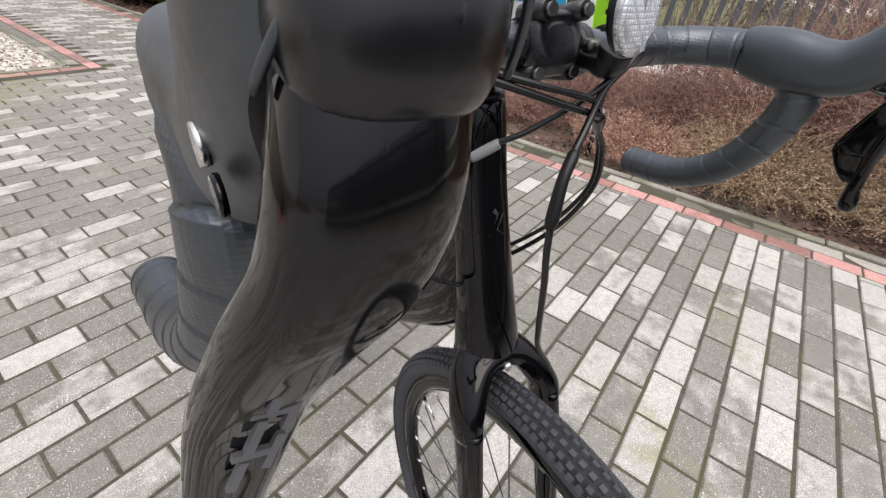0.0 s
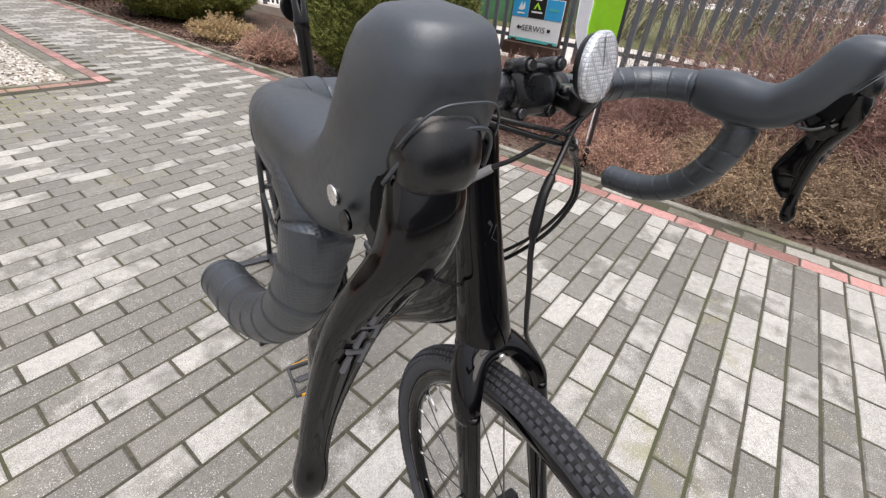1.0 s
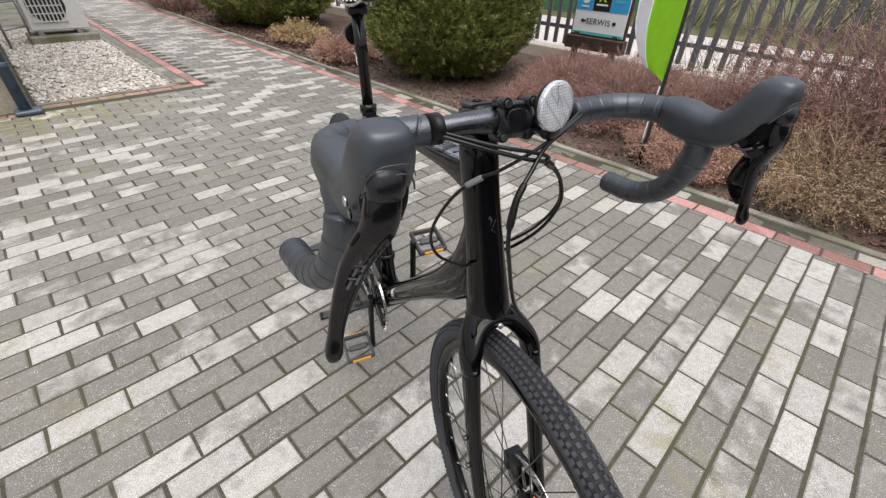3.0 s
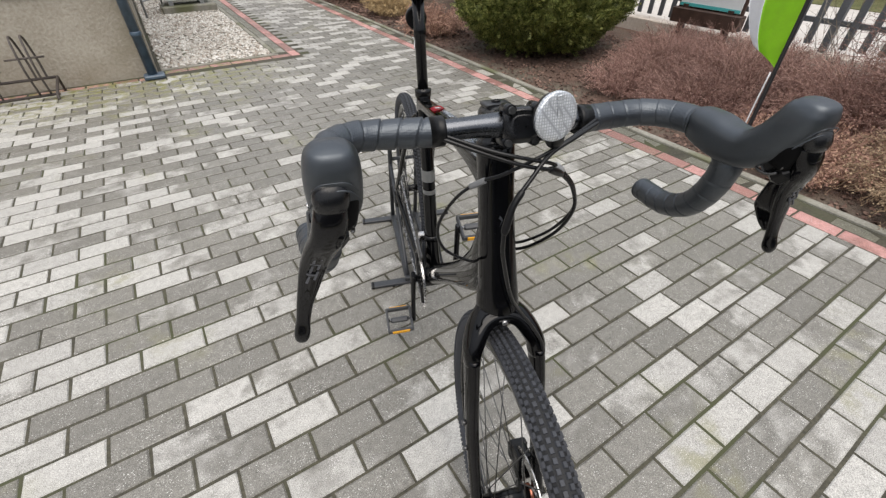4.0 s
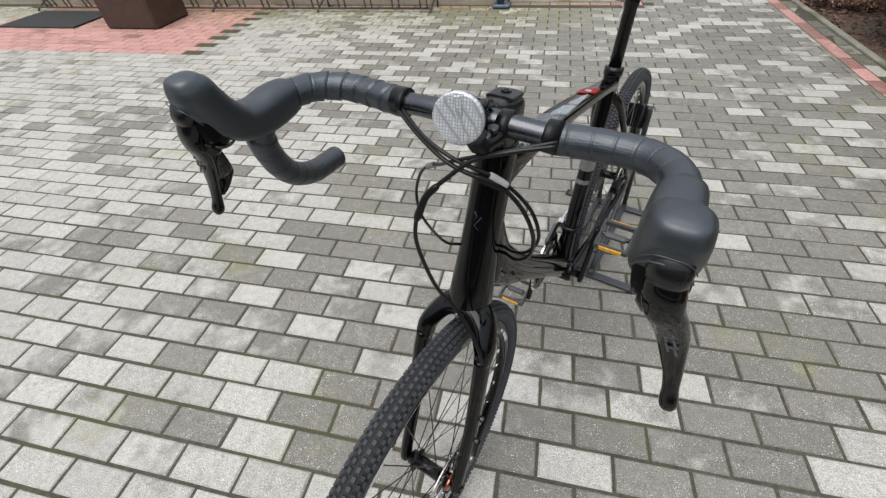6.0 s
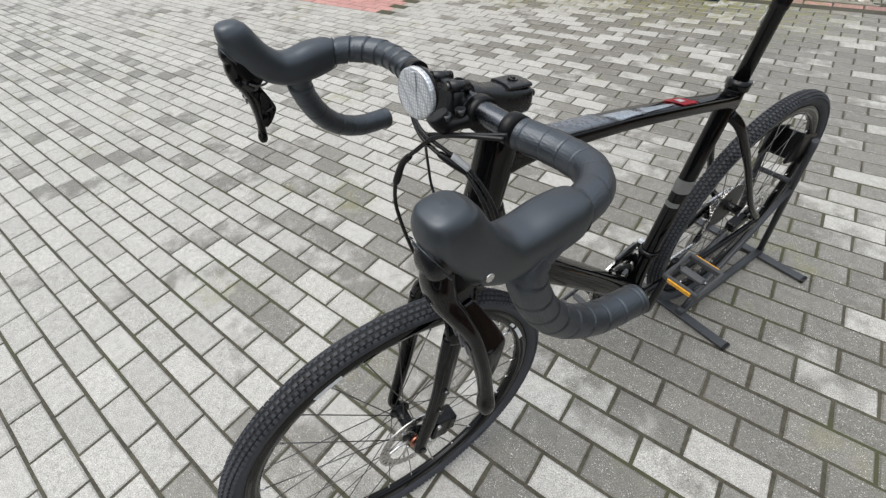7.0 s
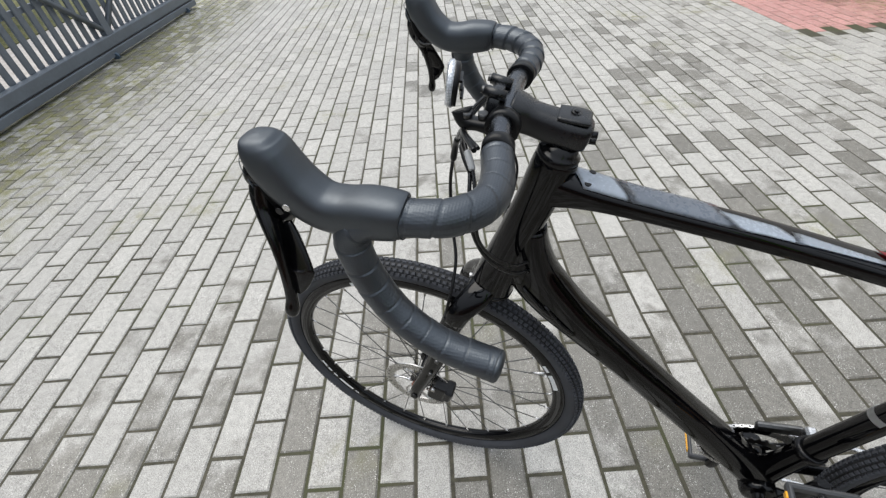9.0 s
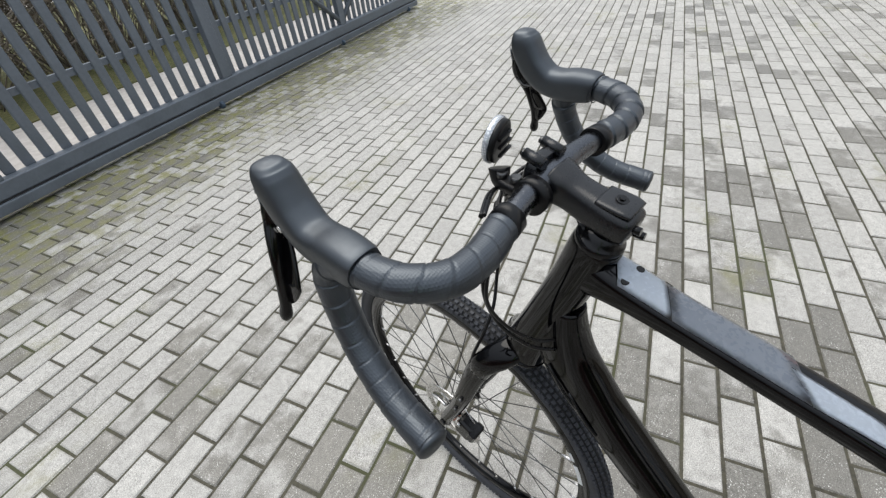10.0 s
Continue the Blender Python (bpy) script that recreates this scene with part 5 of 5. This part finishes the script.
def conifer(name, x0, x1, y0, y1, hgt, count, size, label):
    """A clipped thuja: a short trunk with limbs, and a dense skin of flat sprays over a dark inside."""
    ob = tagged(empty(name, Matrix.Translation(((x0 + x1) / 2, (y0 + y1) / 2, 0))), label, "conifer", group="clipped conifers")
    hx, hy = (x1 - x0) / 2, (y1 - y0) / 2
    tb = bmesh.new()
    tube(tb, [(0, 0, -.05), (.01, 0, hgt * .4), (0, .01, hgt * .8)], [.06, .045, .015], 10)
    for k in range(14):
        a, z = rng.uniform(0, 6.28), rng.uniform(.1, .8) * hgt
        tube(tb, [(0, 0, z * .8), (.4 * hx * math.cos(a), .4 * hy * math.sin(a), z), (.8 * hx * math.cos(a), .8 * hy * math.sin(a), z * 1.15)], [.015, .01, .004], 6)
    part("trunk", tb, bark_mat, ob)
    tris = []
    core = bmesh.new()
    N, M = 40, 22

    def shape(a, h):
        ca, sa = math.cos(a), math.sin(a)
        e = .62
        r = (abs(ca) ** (2 / e / 1.6) + abs(sa) ** (2 / e / 1.6)) ** (-.5 * e * .8)
        prof = min(1.0, (.62 + 1.9 * h)) * (1 - max(0, (h - .72) / .28) ** 2.2 * .97)
        lump = 1 + .09 * noise.noise(Vector((ca * 1.6 + x0, sa * 1.6 + y0, h * 2.6))) + .05 * noise.noise(Vector((ca * 5, sa * 5 + x0, h * 7)))
        return Vector((hx * ca * r * prof * lump, hy * sa * r * prof * lump, .06 + h * hgt))

    rings = []
    for j in range(M):
        rings.append([core.verts.new(Vector((p.x * .86, p.y * .86, .03 + (p.z - .03) * .95))) for p in (shape(2 * math.pi * k / N, j / (M - 1)) for k in range(N))])
    skin(core, rings)
    part("inner_shade", core, thuja_mat, ob)
    for _ in range(count):
        a, h = rng.uniform(0, 2 * math.pi), rng.random() ** .9
        p = shape(a, h)
        out = Vector((p.x / hx ** 2, p.y / hy ** 2, .35 * (h - .35))).normalized()
        spray_mesh(tris, p * rng.uniform(.86, 1.0), out, size * rng.uniform(.6, 1.3))
    v = [tuple(q) for t in tris for q in t]
    me = bpy.data.meshes.new("foliage")
    me.from_pydata(v, [], [(3 * i, 3 * i + 1, 3 * i + 2) for i in range(len(tris))])
    me.materials.append(thuja_mat)
    crown = new("foliage", me)
    crown.parent = ob
    crown["kind"] = "stuff"
    return ob


conifer("thuja_bush", 2.5, 4.35, 2.75, 4.35, 1.75, 19000, .08, "broad clipped green thuja bush on bark mulch")
conifer("thuja_bush", 2.45, 4.5, 6.9, 9.6, 1.5, 9000, .11, "long clipped dark green thuja hedge")
conifer("thuja_bush", 3.9, 5.0, 5.1, 6.3, 1.7, 4500, .10, "tall green thuja by the fence")


def twigs(name, cx, cy, rx, ry, hgt, count, mat, label, leaf=0.0, lean=.55, thick=.0022, group="bare shrubs", arch=.3):
    """A shrub of many arching forked twigs, with small dry leaves or flowers where it has them."""
    ob = tagged(empty(name, Matrix.Translation((cx, cy, 0))), label, "shrub", group=group)
    v, f, lv, lf = [], [], [], []

    def rod(pts, r0, r1):
        base = len(v)
        n = len(pts)
        for i, p in enumerate(pts):
            d = (pts[min(i + 1, n - 1)] - pts[max(i - 1, 0)]).normalized()
            s = d.orthogonal().normalized()
            o = d.cross(s)
            r = r0 + (r1 - r0) * i / (n - 1)
            for k in range(3):
                a = 2.094 * k
                v.append(tuple(p + (s * math.cos(a) + o * math.sin(a)) * r))
        for i in range(n - 1):
            for k in range(3):
                f.append((base + 3 * i + k, base + 3 * i + (k + 1) % 3, base + 3 * i + 3 + (k + 1) % 3, base + 3 * i + 3 + k))

    def leafy(p, d):
        for _ in range(3):
            q = p + Vector((jig(), jig(), jig())) * leaf * .9
            s = (d + Vector((jig(), jig(), jig())) * .8).normalized()
            w = s.orthogonal().normalized() * leaf * .3
            i = len(lv)
            lv.extend([tuple(q - w), tuple(q + w), tuple(q + s * leaf)])
            lf.append((i, i + 1, i + 2))

    for _ in range(count):
        a, rr = rng.uniform(0, 6.283), math.sqrt(rng.random())
        p = Vector((rx * rr * .75 * math.cos(a), ry * rr * .75 * math.sin(a), 0))
        d = Vector((lean * math.cos(a) * rr + .35 * jig(), lean * math.sin(a) * rr + .35 * jig(), 1)).normalized()
        ln = hgt * rng.uniform(.55, 1.1) * (1.08 - .35 * rr)
        pts = [p]
        for k in range(5):
            d = (d + Vector((jig() * .22, jig() * .22, -arch * k / 5 + jig() * .1))).normalized()
            pts.append(pts[-1] + d * ln / 5)
        rod(pts, thick, thick * .45)
        for _k in range(3):
            j = rng.randint(2, 4)
            dd = (d + Vector((jig(), jig(), jig() * .7)) * .9).normalized()
            q = pts[j]
            sub = [q, q + dd * ln * .14, q + (dd + Vector((jig(), jig(), jig())) * .35).normalized() * ln * .27]
            rod(sub, thick * .6, thick * .3)
            if leaf:
                leafy(sub[1], dd), leafy(sub[2], dd)
        if leaf:
            leafy(pts[4], d), leafy(pts[5], d), leafy(pts[3], d)
    me = bpy.data.meshes.new("branch_mass")
    me.from_pydata(v, [], f)
    me.materials.append(mat)
    br = new("branch_mass", me)
    br.parent = ob
    br["kind"] = "stuff"
    if leaf:
        me = bpy.data.meshes.new("dry_foliage")
        me.from_pydata(lv, [], lf)
        me.materials.append(mat)
        o = new("dry_foliage", me)
        o.parent = ob
        o["kind"] = "stuff"
    return ob


twigs("heather_shrub", 2.78, .62, .34, .42, .30, 420, heath_mat, "low pink-brown heather shrub in bark mulch", .014, .8, .0018, "heathers")
twigs("heather_shrub", 2.78, 4.8, .28, .34, .36, 300, heath_mat, "rounded pink-brown heather shrub in bark mulch", .022, .8, .002, "heathers")
twigs("heather_shrub", 2.9, 6.15, .32, .36, .34, 240, spirea_mat, "straw-coloured dry shrub before the hedge", .024, .8, .002, "heathers")
twigs("dry_shrub", 2.95, -.12, .45, .42, .52, 620, straw_mat, "tangled pale dry shrub at the kerb", .012, .9, .0024, "bare shrubs", .55)
twigs("dry_shrub", 2.95, -1.0, .48, .5, .6, 520, straw_mat, "tangled pale dry shrub at the kerb", .012, .9, .0024, "bare shrubs", .55)
for cx, cy, rx, ry, hgt, n in ((3.6, .55, .6, .55, .58, 980), (3.6, 1.35, .6, .55, .50, 950), (3.6, 2.05, .5, .45, .42, 850), (4.25, 1.7, .5, .7, .46, 650), (4.3, 2.45, .5, .4, .38, 520), (3.05, 1.45, .36, .42, .33, 560), (3.05, 2.05, .34, .34, .29, 460)):
    twigs("barberry_shrub", cx, cy, rx, ry, hgt, n, barberry_mat, "reddish brown leafless barberry shrub", .009, .75, .002, "bare shrubs", .4)
for cx, cy, hgt in ((3.95, -.2, 1.25), (4.2, -1.0, 1.6), (3.8, -1.7, 1.55)):
    twigs("tall_barberry", cx, cy, .75, .7, hgt, 800, barberry_mat, "tall arching reddish barberry shrub by the fence", .010, .85, .0026, "bare shrubs", .45)
twigs("far_shrub", 2.75, 11.2, .5, 1.1, .9, 420, barberry_mat, "reddish brown shrub along the far path", .02, .6, .004, "bare shrubs", .3)
twigs("thin_shrub", 4.55, 1.0, .4, .5, .95, 60, scrub_mat, "thin bare shrub in front of the fence", 0, .5, .003, "bare shrubs", .2)
bollard = tagged(link("path_lamp", tube(bmesh.new(), [(2.5, 9.95, 0), (2.5, 9.95, .35), (2.5, 9.95, .36), (2.5, 9.95, .55), (2.5, 9.95, .57)], [.03, .03, .045, .045, .02], 14), metal_grey), "small grey path lamp at the edging", "lamp")
for z in (.39, .44, .49):
    part("lamp_ring", disc(bmesh.new(), (2.5, 9.95, z), (0, 0, 1), .052, .012, 18), metal_white, bollard)

# ---- beyond the fence and the gate ----
verge = sheet("grass_verge", -40, 40, -14, -4.7, .0, grass_mat, "strip of rough grass beyond the road", "grass")
verge2 = sheet("grass_verge_2", 9.5, 40, -3.6, 40, .0, grass_mat, "strip of rough grass beyond the road", "grass")
shed = tagged(link("green_shed", block(10.5, 16, 5.5, 12.5, -.1, 2.8), green_panel), "green sheet metal shed beyond the fence", "shed")
part("shed_roof", block(10.2, 16.3, 5.2, 12.8, 2.8, 2.95), metal_grey, shed)
for k in range(8):
    part("shed_rib", block(10.47, 10.5, 5.9 + .85 * k, 5.95 + .85 * k, 0, 2.8), green_panel, shed)
white_house = tagged(link("far_house", block(2.2, 14, 17, 24, -.1, 5), wall_mat), "white far house behind the hedges", "house")
part("far_window", block(4.6, 5.7, 16.94, 17.0, .9, 2.2), sign_black, white_house)
for k in range(4):
    part("window_bar", block(4.6 + .35 * k, 4.66 + .35 * k, 16.9, 16.96, .85, 2.25), wall_mat, white_house)
for i, (x, y) in enumerate(((11.2, -2.5), (11.0, -.4), (11.6, 1.6), (11.3, 3.8), (-3, -6.4), (-5.2, -6.6), (-1.0, -6.2), (1.2, -6.5), (3.5, -6.3))):
    twigs("roadside_bush", x, y, 1.1, 1.3, 2.6, 130 if x > 9 else 300, scrub_mat, "bare grey-brown roadside bush beyond the road", .05, .5, .008, "roadside bushes", .25)

# ---- single paving blocks round the bicycle ----
kinds = []
for k in range(6):
    v, f = brick_faces(.2, .1, jig)
    me = bpy.data.meshes.new("brick")
    me.from_pydata(v, [], f)
    me.materials.append(brick_near)
    kinds.append(me)
for x, y in single:
    o = new("brick", kinds[rng.randrange(6)])
    o.parent = pavement
    o.location = (x, y, jig() * .0012)
    o.rotation_euler = (jig() * .004, jig() * .004, jig() * .003 + (math.pi if rng.random() < .5 else 0))
